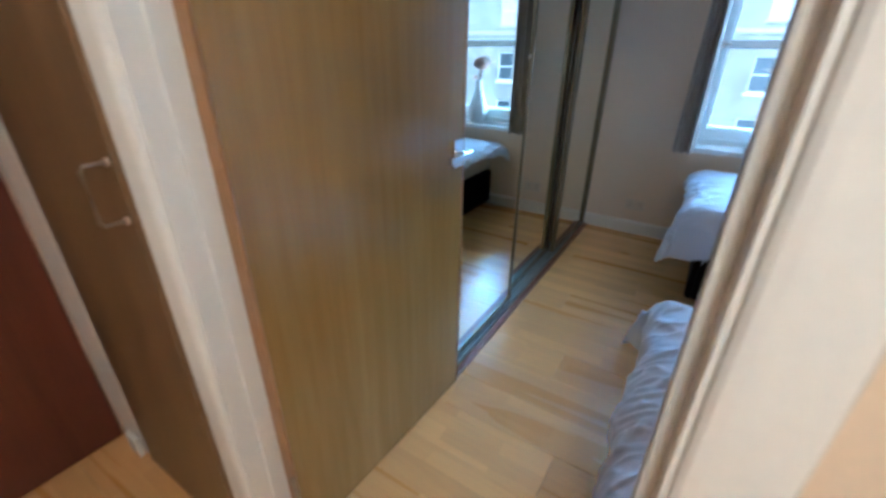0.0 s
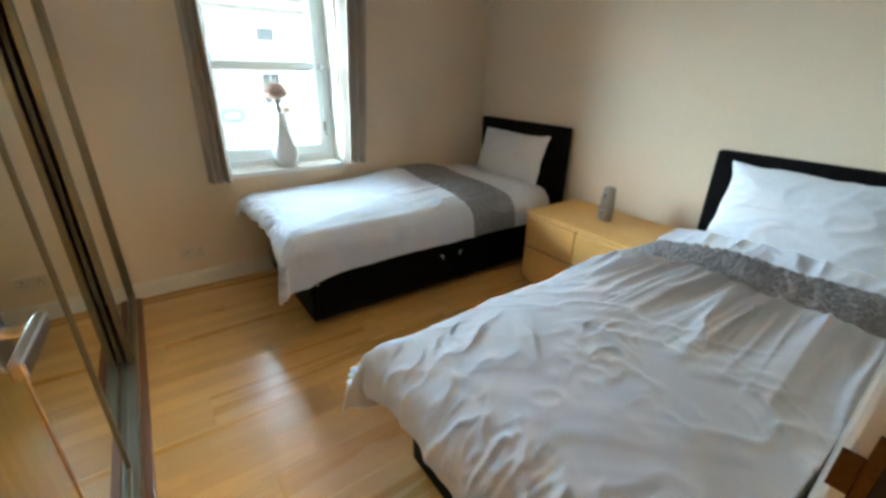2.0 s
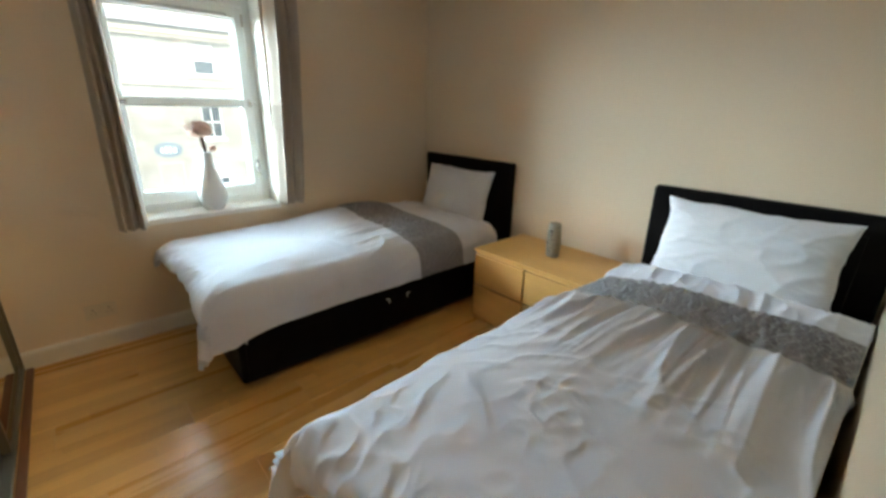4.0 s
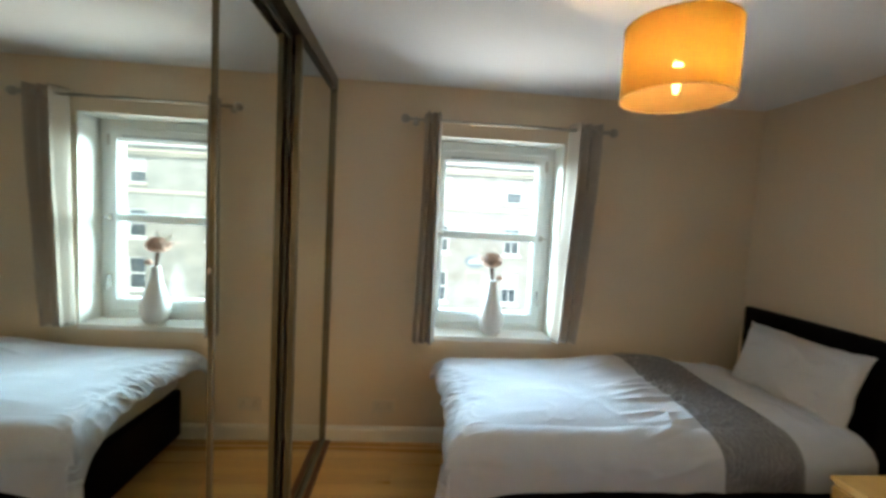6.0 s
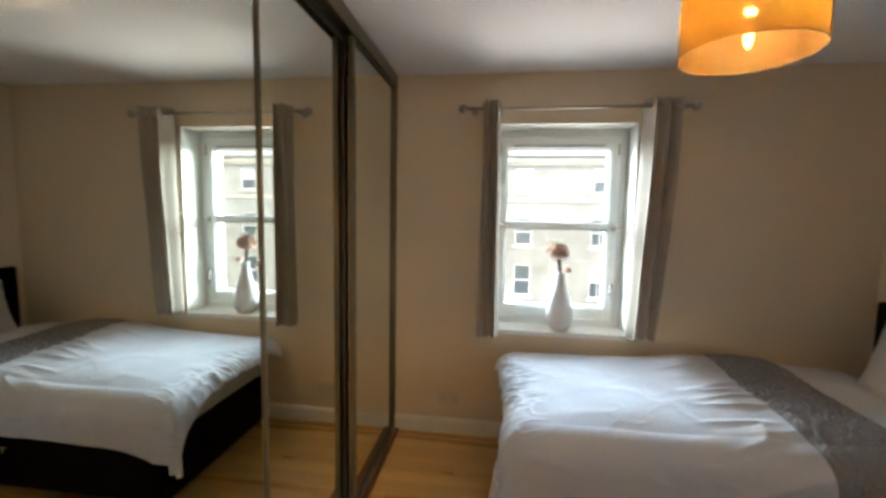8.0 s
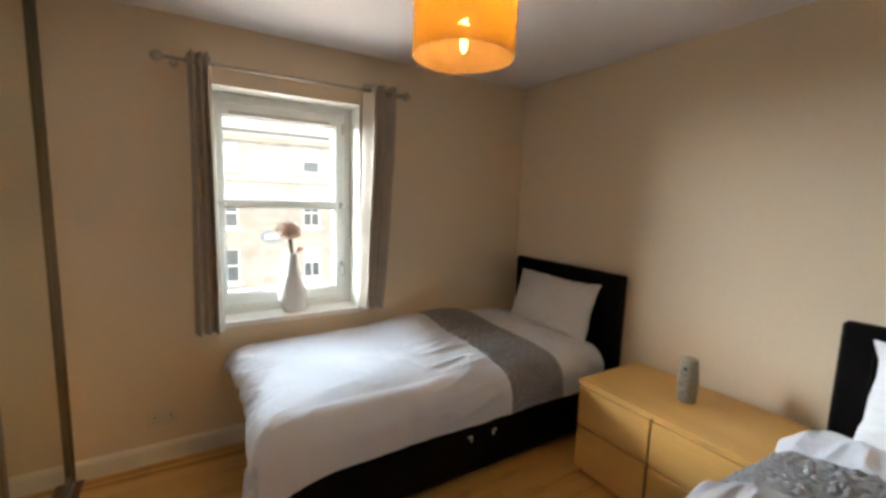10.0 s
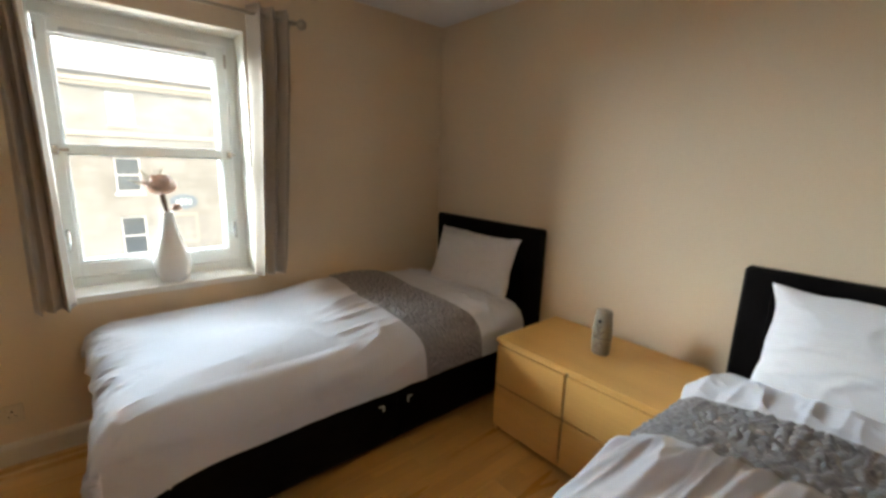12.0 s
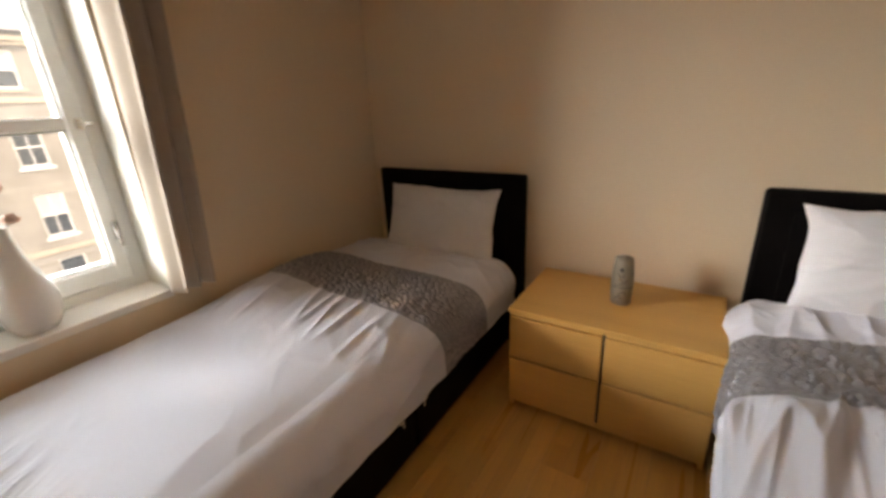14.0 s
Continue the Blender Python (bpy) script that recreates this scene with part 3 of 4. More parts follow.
def mirror_door(y0, y1, x, left, right, lmat, rmat):
    d = part("sliding_door", boxes((x - 0.016, x - 0.004, y0 + 0.004, y1 - 0.004, 0.03, 2.236)), BRONZE_SHADED, ward, "sliding mirror door with bronze frame")
    part("mirror", boxes((x - 0.0038, x, y0 + left, y1 - right, 0.05, 2.215)), MIRROR, d, "clear silvered mirror glass")
    part("stile", box(x - 0.02, x + 0.008, y0, y0 + left, 0.026, 2.24, 0.002), lmat, d)
    part("stile", box(x - 0.02, x + 0.008, y1 - right, y1, 0.026, 2.24, 0.002), rmat, d)
    part("rail", box(x - 0.02, x + 0.006, y0 + left, y1 - right, 0.026, 0.05, 0.002), lmat, d)
    part("rail", box(x - 0.02, x + 0.006, y0 + left, y1 - right, 2.215, 2.24, 0.002), BRONZE_SHADED, d)


mirror_door(0.0, 0.718, -0.026, 0.012, 0.012, BRONZE, BRONZE)
# right stile darkened in its colour, as the shaded side of the next post
mirror_door(0.68, 1.465, -0.058, 0.012, 0.03, BRONZE, BRONZE_SHADED)
mirror_door(1.44, W1 - 0.018, -0.016, 0.034, 0.012, BRONZE, BRONZE)
part("finger_pull", lathe([(0.006, 0), (0.009, 0.0008), (0.0095, 0.002), (0.006, 0.003)], 24, Matrix.Translation((-0.026, 0.69, 1.31)) @ Matrix.Rotation(radians(90), 4, "Y")), PLASTIC, ward, "small round pale finger pull", smooth=True)
tagged(link("floor_trim", box(-0.494, -0.462, 1.4, YN - 0.018, -0.006, 0.01, 0.004, 2), RED_TRIM), "red-brown wooden threshold strip along the wardrobe", "trim", kind="structure")


# ---- beds ----
def fold(e, r):
    if e <= 0:
        return 0.0, 0.0
    if e < r * math.pi / 2:
        return r * math.sin(e / r), r * (1 - math.cos(e / r))
    return r, r + e - r * math.pi / 2


def crease(p, q, s):
    """A ridge of cloth: sharp along its crest, flat between."""
    return max(0.0, 1 - abs(noise.noise(Vector((p, q, s)))) * 3.2) ** 1.5


def wrinkle(p, q, s, sharp=4.5):
    """A thin crisp crumple: nought but for narrow, wandering crests."""
    n = noise.noise(Vector((p, q, s))) + 0.3 * noise.noise(Vector((2.3 * p, 2.3 * q, s + 9)))
    return max(0.0, 1 - abs(n) * sharp) ** 1.4


def step(a, b, x):
    t = min(1.0, max(0.0, (x - a) / (b - a)))
    return t * t * (3 - 2 * t)


def duvet_surface(style, seed):
    """The draped cover over a bed: u runs from the foot to the head, v from the door's side towards the window."""
    L, W, R = 1.87, style["wide"], style["roll"]

    def at(u, v, lift=0.0):
        ou, du = fold(-u, R)
        os_, ds = fold(-v, R)
        on, dn = fold(v - W, R)
        side, dside = (os_, ds) if v < W / 2 else (on, dn)
        down = (du ** 5 + dside ** 5) ** 0.2
        hang = min(1.0, down / 0.12)
        a, b = min(1, max(0, u / L)), min(1, max(0, v / W))
        puff = (1 - (2 * a - 1) ** 6) * (1 - (2 * b - 1) ** 4)
        z = style["puff"] * puff + style["rise"] * step(0.02, 0.4, u) - down
        big = noise.noise(Vector((u * 2.1, v * 2.4, seed)))
        mid = noise.noise(Vector((u * 5.2, v * 4.6, seed + 40)))
        if style["kind"] == "smooth":
            w = 0.014 * big + 0.004 * mid + 0.003 * crease(u * 2.2 + v * 1.5, v * 6 - u * 2.5, seed + 3)
            patch = step(0.05, 0.3, noise.noise(Vector((u * 2.6, v * 2.9, seed + 21))))
            w += 0.0014 * patch * wrinkle(u * 4.5 + v * 2, v * 8 - u * 3, seed + 7, 3.2)
            w += 0.004 * step(0.22, 0.0, u) * wrinkle(u * 3 + v * 2, v * 5 - u * 2, seed + 15, 3.2)
            near = max(0.0, 1 - abs(u - 0.93) / 0.26)
            w += 0.016 * near * crease(u * 1.6 + v, v * 11 - u * 3, seed + 5)
            w += 0.045 * math.exp(-((u - 1.17) / 0.35) ** 2 - ((v - 0.76) / 0.24) ** 2)
            w += 0.006 * hang * wrinkle(u * 3.5 - v * 2, v * 6 + u * 1.5, seed + 6, 3.4)
            head = step(1.5, 1.62, u)
            w += 0.012 * head * wrinkle(u * 5 + v * 3, v * 4 - u * 4, seed + 17, 2.6)
        else:
            fan = v * 7.0 + (v - 0.5) * u * 2.6 + 0.5 * big
            pull = max(0.0, 1 - abs(u - 1.08) / 0.62) ** 1.2
            flat = 1 - 0.85 * min(1.0, max(0.0, (u - 1.1) / 0.08))
            w = 0.013 * big + 0.006 * mid + 0.046 * pull * flat * crease(u * 0.8 + 0.3 * v, fan, seed + 3)
            w += 0.014 * pull * flat * crease(u * 1.6, v * 15 + (v - 0.5) * u * 6, seed + 8)
            foot = step(0.95, 0.55, u)
            patch = step(-0.12, 0.2, noise.noise(Vector((u * 2.9, v * 2.7, seed + 20))))
            d, e = u + v, u - v
            w += 0.009 * foot * patch * wrinkle(d * 1.9, e * 4.6 + 0.6 * big, seed + 7, 3.2)
            w += 0.007 * foot * (1 - 0.6 * patch) * wrinkle(e * 2.2 + 0.5 * mid, d * 5.0, seed + 9, 3.6)
            fine = step(0.0, 0.3, noise.noise(Vector((u * 3.7, v * 3.5, seed + 27))))
            w += 0.007 * foot * fine * wrinkle(u * 9 + v * 4, v * 11 - u * 6, seed + 13, 3.2)
            w += 0.028 * max(0.0, 1 - abs(u - 1.67) / 0.17)
            w += 0.016 * max(0.0, 1 - abs(u - 1.62) / 0.16) * crease(u * 2, v * 9, seed + 14)
            w += 0.008 * step(1.5, 1.56, u) * wrinkle(u * 7 + v, v * 8 - u * 4, seed + 18, 3.0)
        edge = max(0.0, 1 - min(abs(u + 0.05) / 0.15, 1.0)) * (1 - 0.85 * step(0.03, 0.12, dside))
        w += style["edge"] * edge * (crease(u * 5 + 2 * big, v * 13 + 6 * big, seed + 11) + 0.8 * crease(u * 9, v * 27 + 5 * big, seed + 12) - 0.4)
        loose = noise.noise(Vector((v * 4.5, seed, 0.4))) + 0.4 * noise.noise(Vector((v * 13, seed, 1.4)))
        drawn = noise.noise(Vector((u * 3.2, seed, 2.4))) + 0.4 * noise.noise(Vector((u * 9, seed, 3.4)))
        share = du ** 2 / (du ** 2 + dside ** 2 + 1e-6)
        w *= (1 - 0.6 * hang * (1 - share)) * (1 - 0.92 * step(0.03, 0.12, min(du, dside)))
        hangfold = hang * 0.022 * (loose * share + drawn * (1 - share))
        n = Vector((-(du > 0) * min(1, du / R), (-1 if v < W / 2 else 1) * (dside > 0) * min(1, dside / R), 1 - 0.9 * hang))
        n = n.normalized() if n.length > 0.01 else Vector((0, 0, 1))
        p = Vector((u if u > 0 else -ou, v if 0 <= v <= W else (-os_ if v < 0 else W + on), z))
        p.x -= style["slip"] * b * max(0.0, 1 - max(u, 0) / 0.3)
        flap = style["flap"] * min(du, dside)
        p.x -= flap
        p.y += flap * (-1 if v < W / 2 else 1)
        p.y += style["skew"] * (0.5 - a)
        return p + n * (w + hangfold + lift)
    return at


def divan(x, y, label, head):
    bed = thing("divan_bed", x, y, 0, label, "bed", "single divan beds")
    part("base", boxes((0, 1.9, 0, 0.92, 0.035, 0.335), bevel=0.012), LEATHER, bed, "black faux leather divan base")
    for i, (a, b) in enumerate(((0.03, 0.93), (0.96, 1.86))):
        d = part("drawer", box(a, b, -0.01, 0.004, 0.06, 0.31, 0.006, 2), LEATHER, bed, "black faux leather divan drawer")
        gx = b - 0.075 if i == 0 else a + 0.055
        part("corner_pull", boxes((gx, gx + 0.026, -0.014, -0.01, 0.252, 0.257), (gx + (0.021 if i == 0 else 0), gx + (0.026 if i == 0 else 0.005), -0.014, -0.01, 0.226, 0.252)), SILVER, d, "small bright corner pull")
    part("corner_guard", boxes((0.035, 0.06, -0.013, -0.009, 0.296, 0.301), (0.035, 0.04, -0.013, -0.009, 0.27, 0.296)), SILVER, bed, "small bright metal corner")
    for fx in (0.08, 1.82):
        for fy in (0.08, 0.84):
            part("foot", lathe([(0.022, 0), (0.026, 0.01), (0.02, 0.036)], 16, Matrix.Translation((fx, fy, 0))), BLACKHOLE, bed)
    part("mattress", box(0.005, 1.9, 0.0, 0.92, 0.336, 0.525, 0.045, 3), MATTRESS, bed, "cream sprung mattress", smooth=True)
    hb = part("headboard", boxes((1.902, 1.955, head, head + 0.953, 0.02, 1.015), bevel=0.012), LEATHER, bed, "black faux leather headboard")
    part("headboard_panel", box(1.896, 1.905, head + 0.1, head + 0.853, 0.36, 0.93, 0.004, 2), LEATHER, hb)
    return bed


def pucker(u, v, seed):
    """Smocked cloth: small pebbles with sewn-down valleys between them."""
    near = noise.voronoi(Vector((u * 58 + 1.2 * noise.noise(Vector((u * 9, v * 9, seed))), v * 33, seed)))[0]
    return 0.019 * max(0.0, 1 - 1.15 * near[0]) * min(1.0, (near[1] - near[0]) * 3)


def duvet(x, y, z, style, seed, label):
    at = duvet_surface(style, seed)
    u1, wide, aisle = 1.8, style["wide"], style["aisle"]
    th = thing("duvet", x, y, z, label, "duvet", "bedding")

    def across(u, b):
        """From the hem over the aisle to the edge at the wall."""
        drop = style["side"] + style["tip"] * math.exp(-max(u, 0.0) / 0.11)
        lo, hi = (-drop, wide + style["wall"]) if aisle < 0 else (-style["wall"], wide + drop)
        return lo + (hi - lo) * b

    def fn(a, b):
        edge = b if aisle < 0 else 1 - b
        u0 = -style["foot"](edge)
        u = u0 + (u1 - u0) * a
        return at(u, across(u, b))
    solid(part("cover", grid(fn, 300, 220), COTTON, th, "white cotton duvet cover, creased", smooth=True), 0.024)
    b0, b1 = style["band"]

    def band(a, b):
        u = b0 + (b1 - b0) * a + 0.015 * math.sin(b * 5 + seed) - style["slip"] * 1.4 * (b - 0.35)
        v = across(u, 0.003 + 0.994 * b)
        e = min(1.0, min(a, 1 - a) * 14)
        out = -v if aisle < 0 else v - wide
        pleats = step(-0.04, 0.03, out)
        k = pucker(u, v, seed) * (1 - 0.45 * pleats) + 0.0035 * pleats * abs(math.sin((u + 0.01 * noise.noise(Vector((v * 14, u * 3, seed)))) * 125))
        return at(u, v, 0.004 + k * e)
    part("ruched_band", grid(band, 110, 340), RUCHED, th, "grey ruched satin band across the cover", smooth=True)
    return th


def pillow(x, y, z, seed, lean, label, wx=0.7, wz=0.46, t=0.085, rumple=1.0):
    th = thing("pillow", x, y, z, label, "pillow", "bedding")

    def side(sgn):
        def fn(a, b):
            u, v = 2 * a - 1, 2 * b - 1
            rim = max(abs(u), abs(v)) ** 8
            thick = t * max(0.0, (1 - abs(u) ** 3.4) * (1 - abs(v) ** 3.4)) ** 0.6
            ear = 1 + 0.05 * (abs(u) * abs(v)) ** 4 - 0.025 * (1 - abs(v) ** 2) * abs(u) ** 4 - 0.02 * (1 - abs(u) ** 2) * abs(v) ** 4
            cw = 0.012 * crease(u * 1.7 + seed, v * 2.2 + u, seed + sgn) + 0.007 * wrinkle(u * 2.5 + v, v * 2.2 - u * 1.6, seed + 4, 3.0)
            cw += 0.010 * step(0.35, 0.9, abs(u) * abs(v) + 0.3) * wrinkle(u * 1.4 + v * 1.6, v * 3.4 - u * 3.1, seed + 6, 2.6)
            slack = 0.010 * noise.noise(Vector((u * 1.8, v * 1.8, seed + 8))) + 0.004 * noise.noise(Vector((u * 5, v * 5, seed + 9)))
            return Vector((u * wx / 2 * ear + slack * abs(u) ** 6, sgn * (thick + rumple * cw * (1 - rim)), wz / 2 + v * wz / 2 * ear + 1.4 * slack * max(0.0, v) ** 6))
        return fn
    bm = grid(side(1), 84, 56)
    other = grid(side(-1), 84, 56)
    me = bpy.data.meshes.new("half")
    other.to_mesh(me)
    other.free()
    bm.from_mesh(me)
    bpy.data.meshes.remove(me)
    bmesh.ops.remove_doubles(bm, verts=bm.verts, dist=0.002)
    bm.transform(Matrix.Rotation(radians(90), 4, "Z"))
    bm.transform(Matrix.Rotation(radians(lean), 4, "Y"))
    part("pillowcase", bm, PILLOWCASE, th, smooth=True)
    return th


BED1, BED2 = (0.335, 2.68), (0.335, 0.695)
divan(*BED1, "black faux leather single divan bed under the window", -0.08)
divan(*BED2, "black faux leather single divan bed by the door", -0.028)
STYLE1 = {"kind": "smooth", "wide": 0.88, "roll": 0.11, "puff": 0.03, "edge": 0.009, "band": (1.065, 1.435), "slip": 0.035, "flap": 0.16, "skew": 0.0, "aisle": -1, "rise": 0.0, "side": 0.288, "tip": 0.06, "wall": -0.01,
          "foot": lambda e: 0.115 + 0.215 * math.exp(-max(0.0, e - 0.2) / 0.07) + 0.09 * math.exp(-(1 - e) / 0.07) + 0.022 * noise.noise(Vector((e * 7, 3.3, 0.7))) + 0.012 * noise.noise(Vector((e * 19, 5.1, 2.2)))}
STYLE2 = {"kind": "creased", "wide": 0.905, "roll": 0.12, "puff": 0.035, "edge": 0.009, "band": (1.165, 1.515), "slip": 0.0, "flap": 0.24, "skew": 0.05, "aisle": 1, "rise": 0.035, "side": 0.285, "tip": 0.07, "wall": -0.015,
          "foot": lambda e: 0.235 + 0.12 * math.exp(-max(0.0, e - 0.17) / 0.08)}
duvet(0.31, BED1[1] + 0.03, 0.592, STYLE1, 2.3, "white duvet with a grey band on the bed under the window")
duvet(0.34, BED2[1] - 0.03, 0.56, STYLE2, 8.1, "creased white duvet with grey band on the other bed")
pillow(2.06, BED1[1] + 0.37, 0.575, 1.7, 17, "plain white pillow leaning on the headboard under the window", 0.68, 0.38, 0.07, 0.6)
pillow(2.07, BED2[1] + 0.45, 0.6, 11.37, 15, "creased white pillow leaning on the headboard by the door", 0.7, 0.385, 0.07, 0.65)

# ---- chest of drawers ----
ch = thing("chest_of_drawers", 1.76, 1.675, 0, "low birch veneer chest of four drawers between the beds", "chest of drawers")
part("body", boxes((0.022, 0.5, 0.0, 0.018, 0.0, 0.505), (0.022, 0.5, 0.782, 0.8, 0.0, 0.505), (0.03, 0.49, 0.391, 0.409, 0.03, 0.505), (0.48, 0.49, 0.018, 0.782, 0.03, 0.505)), BIRCH, ch)
part("top", box(-0.004, 0.505, -0.004, 0.804, 0.506, 0.527, 0.002), BIRCH, ch)
part("plinth", box(0.045, 0.06, 0.018, 0.782, 0.0, 0.05), BIRCH, ch)
part("shadow_gap", boxes((0.024, 0.03, 0.012, 0.788, 0.05, 0.503)), BLACKHOLE, ch)
for y0, y1 in ((0.003, 0.3945), (0.4055, 0.797)):
    for z0, z1 in ((0.045, 0.272), (0.283, 0.488)):
        d = part("drawer", box(0.0, 0.019, y0, y1, z0, z1, 0.002), BIRCH, ch)
        part("finger_edge", box(-0.003, 0.012, y0 + 0.002, y1 - 0.002, z1 - 0.014, z1 + 0.001, 0.003, 2), BIRCH, d)
    part("front_rail", box(0.006, 0.022, y0, y1, 0.493, 0.5055, 0.001), BIRCH, ch)

# ---- air freshener ----
af = thing("air_freshener", 2.02, 2.065, 0.527, "grey-beige barrel shaped air freshener on the chest", "air freshener")
prof = [(0.034, 0.0), (0.038, 0.005), (0.0415, 0.05), (0.0425, 0.09), (0.040, 0.14), (0.0355, 0.185), (0.0335, 0.205), (0.031, 0.211), (0.012, 0.213), (0.004, 0.213)]
part("body", lathe(prof, 36, Matrix.Diagonal((0.9, 1.08, 1, 1))), STONEGREY, af, smooth=True)
part("seam", torus(Matrix.Translation((0, 0, 0.085)) @ Matrix.Diagonal((0.9, 1.08, 1, 1)), 0.0425, 0.0012, 36, 6), BLACKHOLE, af)
part("nozzle", rod((-0.028, 0.0, 0.165), (-0.0352, 0.0, 0.165), 0.009, 16), BLACKHOLE, af, "dark round spray opening")
part("sensor", rod((-0.031, 0.004, 0.125), (-0.0378, 0.004, 0.125), 0.004, 12), CHROME, af)
marks = bmesh.new()
for k, (z0_, a0, a1) in enumerate(((0.14, -0.5, 0.25), (0.115, -0.1, 0.6), (0.095, -0.6, 0.1), (0.06, -0.2, 0.5), (0.04, -0.5, 0.2))):
    pts = []
    for i in range(9):
        an = math.pi + a0 + (a1 - a0) * i / 8
        zz = z0_ + 0.008 * math.sin(i * 0.9 + k)
        rad = 0.0425 - 0.0022 * max(0.0, zz - 0.09) / 0.05 - 0.0012 * max(0.0, 0.09 - zz) / 0.05
        pts.append((0.9 * rad * math.cos(an), 1.08 * rad * math.sin(an), zz))
    tb = tube(pts, 0.0018, 6)
    me = bpy.data.meshes.new("mark")
    tb.to_mesh(me)
    tb.free()
    marks.from_mesh(me)
    bpy.data.meshes.remove(me)
part("swirl_relief", marks, STEM, af, "dark swirl relief on the casing", smooth=True)
part("top_button", lathe([(0.012, 0.212), (0.012, 0.216), (0.01, 0.2175)], 20), STONEGREY, af)

# ---- vase and flowers ----
vs = thing("vase", 0.565, YN + 0.085, WZ0 + 0.006, "white ceramic teardrop vase on the window sill", "vase")
part("body", lathe([(0.048, 0.0), (0.057, 0.004), (0.072, 0.03), (0.083, 0.068), (0.085, 0.1), (0.078, 0.14), (0.063, 0.19), (0.046, 0.24), (0.034, 0.29), (0.028, 0.33), (0.027, 0.355), (0.028, 0.362), (0.023, 0.362), (0.02, 0.33), (0.004, 0.3)], 40), CERAMIC, vs, smooth=True)
part("rim", torus(Matrix.Translation((0, 0, 0.361)), 0.0258, 0.0028, 40, 8), CERAMIC, vs, smooth=True)
part("foot_ring", torus(Matrix.Translation((0, 0, 0.004)), 0.051, 0.004, 40, 8), CERAMIC, vs, smooth=True)
fl = thing("dried_flowers", 0.565, YN + 0.085, WZ0 + 0.3, "blush dried peony with pale grasses in the vase", "flowers")
part("stem", tube([(0, 0, 0.0), (-0.004, 0, 0.08), (-0.012, -0.002, 0.13), (-0.018, -0.004, 0.18)], [0.01, 0.01, 0.013, 0.012]), STEM, fl, smooth=True)
part("stem", tube([(0.004, 0, 0.0), (0.014, 0, 0.055), (0.036, -0.002, 0.08)], 0.003), STEM, fl, smooth=True)


def petals(cx, cy, cz, size, count, rng):
    bm = bmesh.new()
    for i in range(count):
        ring = i / count
        ang = i * 2.4 + rng.uniform(-0.2, 0.2)
        tilt = 0.1 + 0.72 * ring + rng.uniform(-0.15, 0.15)
        w, h = size * rng.uniform(0.38, 0.55), size * rng.uniform(0.75, 1.05)
        m = Matrix.Translation((cx, cy, cz)) @ Matrix.Rotation(ang, 4, "Z") @ Matrix.Rotation(tilt, 4, "Y")
        g = [[bm.verts.new(m @ Vector((0.35 * h * math.sin(math.pi * a * 0.8) * (1 - 0.2 * abs(b)) - 0.12 * h * b * b, b * w * (0.35 + math.sin(math.pi * min(1, a * 0.75 + 0.1))) * 0.8, h * a * (1 - 0.12 * b * b + rng.uniform(-0.02, 0.02))))) for b in (-1, -0.5, 0, 0.5, 1)] for a in (0, 0.3, 0.6, 0.85, 1)]
        for r0, r1 in zip(g, g[1:]):
            for k in range(4):
                bm.faces.new((r0[k], r0[k + 1], r1[k + 1], r1[k]))
    return bm


rng = random.Random(5)
solid(part("peony_head", petals(-0.016, -0.004, 0.16, 0.1, 44, rng), PETAL, fl, "blush pink dried peony head", smooth=True), 0.0012)
solid(part("bud", petals(0.04, -0.003, 0.075, 0.034, 14, rng), PETAL, fl, "small pink bud", smooth=True), 0.001)
gm = bmesh.new()
for i in range(60):
    a, e = rng.uniform(0, 2 * math.pi), rng.uniform(0.35, 1.35)
    ln = rng.uniform(0.05, 0.12)
    d = Vector((math.cos(a) * math.sin(e), 0.6 * math.sin(a) * math.sin(e), math.cos(e)))
    p0 = Vector((-0.042, 0.004, 0.19))
    t_ = tube([p0, p0 + d * ln * 0.6 + Vector((0, 0, 0.006)), p0 + d * ln], [0.0014, 0.0026, 0.001], 4)
    me = bpy.data.meshes.new("blade")
    t_.to_mesh(me)
    t_.free()
    gm.from_mesh(me)
    bpy.data.meshes.remove(me)
tagged(part("grass_tuft", gm, PALE, fl, "wispy pale dried grasses"), kind="stuff")

# ---- curtains and pole ----
RY, RZ = YN - 0.1, 2.075
pole = thing("curtain_pole", 0, RY, RZ, "slim satin metal curtain pole with ball finials", "curtain pole")
part("pole", rod((-0.055, 0, 0), (1.215, 0, 0), 0.0085), STEEL, pole, smooth=True)
for s, x in ((-1, -0.055), (1, 1.215)):
    f = part("finial", lathe([(0.004, -0.026), (0.018, -0.02), (0.026, -0.008), (0.027, 0.005), (0.019, 0.02), (0.004, 0.027)], 20, Matrix.Translation((x + s * 0.016, 0, 0)) @ Matrix.Rotation(radians(90), 4, "Y")), STEEL, pole, smooth=True)
    part("collar", rod((x - s * 0.012, 0, 0), (x, 0, 0), 0.012), STEEL, f)
for x in (-0.005, 1.185):
    b = part("bracket", rod((x, 0, 0), (x, 0.1, 0), 0.006), STEEL, pole)
    part("wall_rose", rod((x, 0.094, 0), (x, 0.1, 0), 0.02, 20), STEEL, b)
    part("cup", torus(Matrix.Translation((x, 0, 0)) @ Matrix.Rotation(radians(90), 4, "Y"), 0.012, 0.004), STEEL, b)


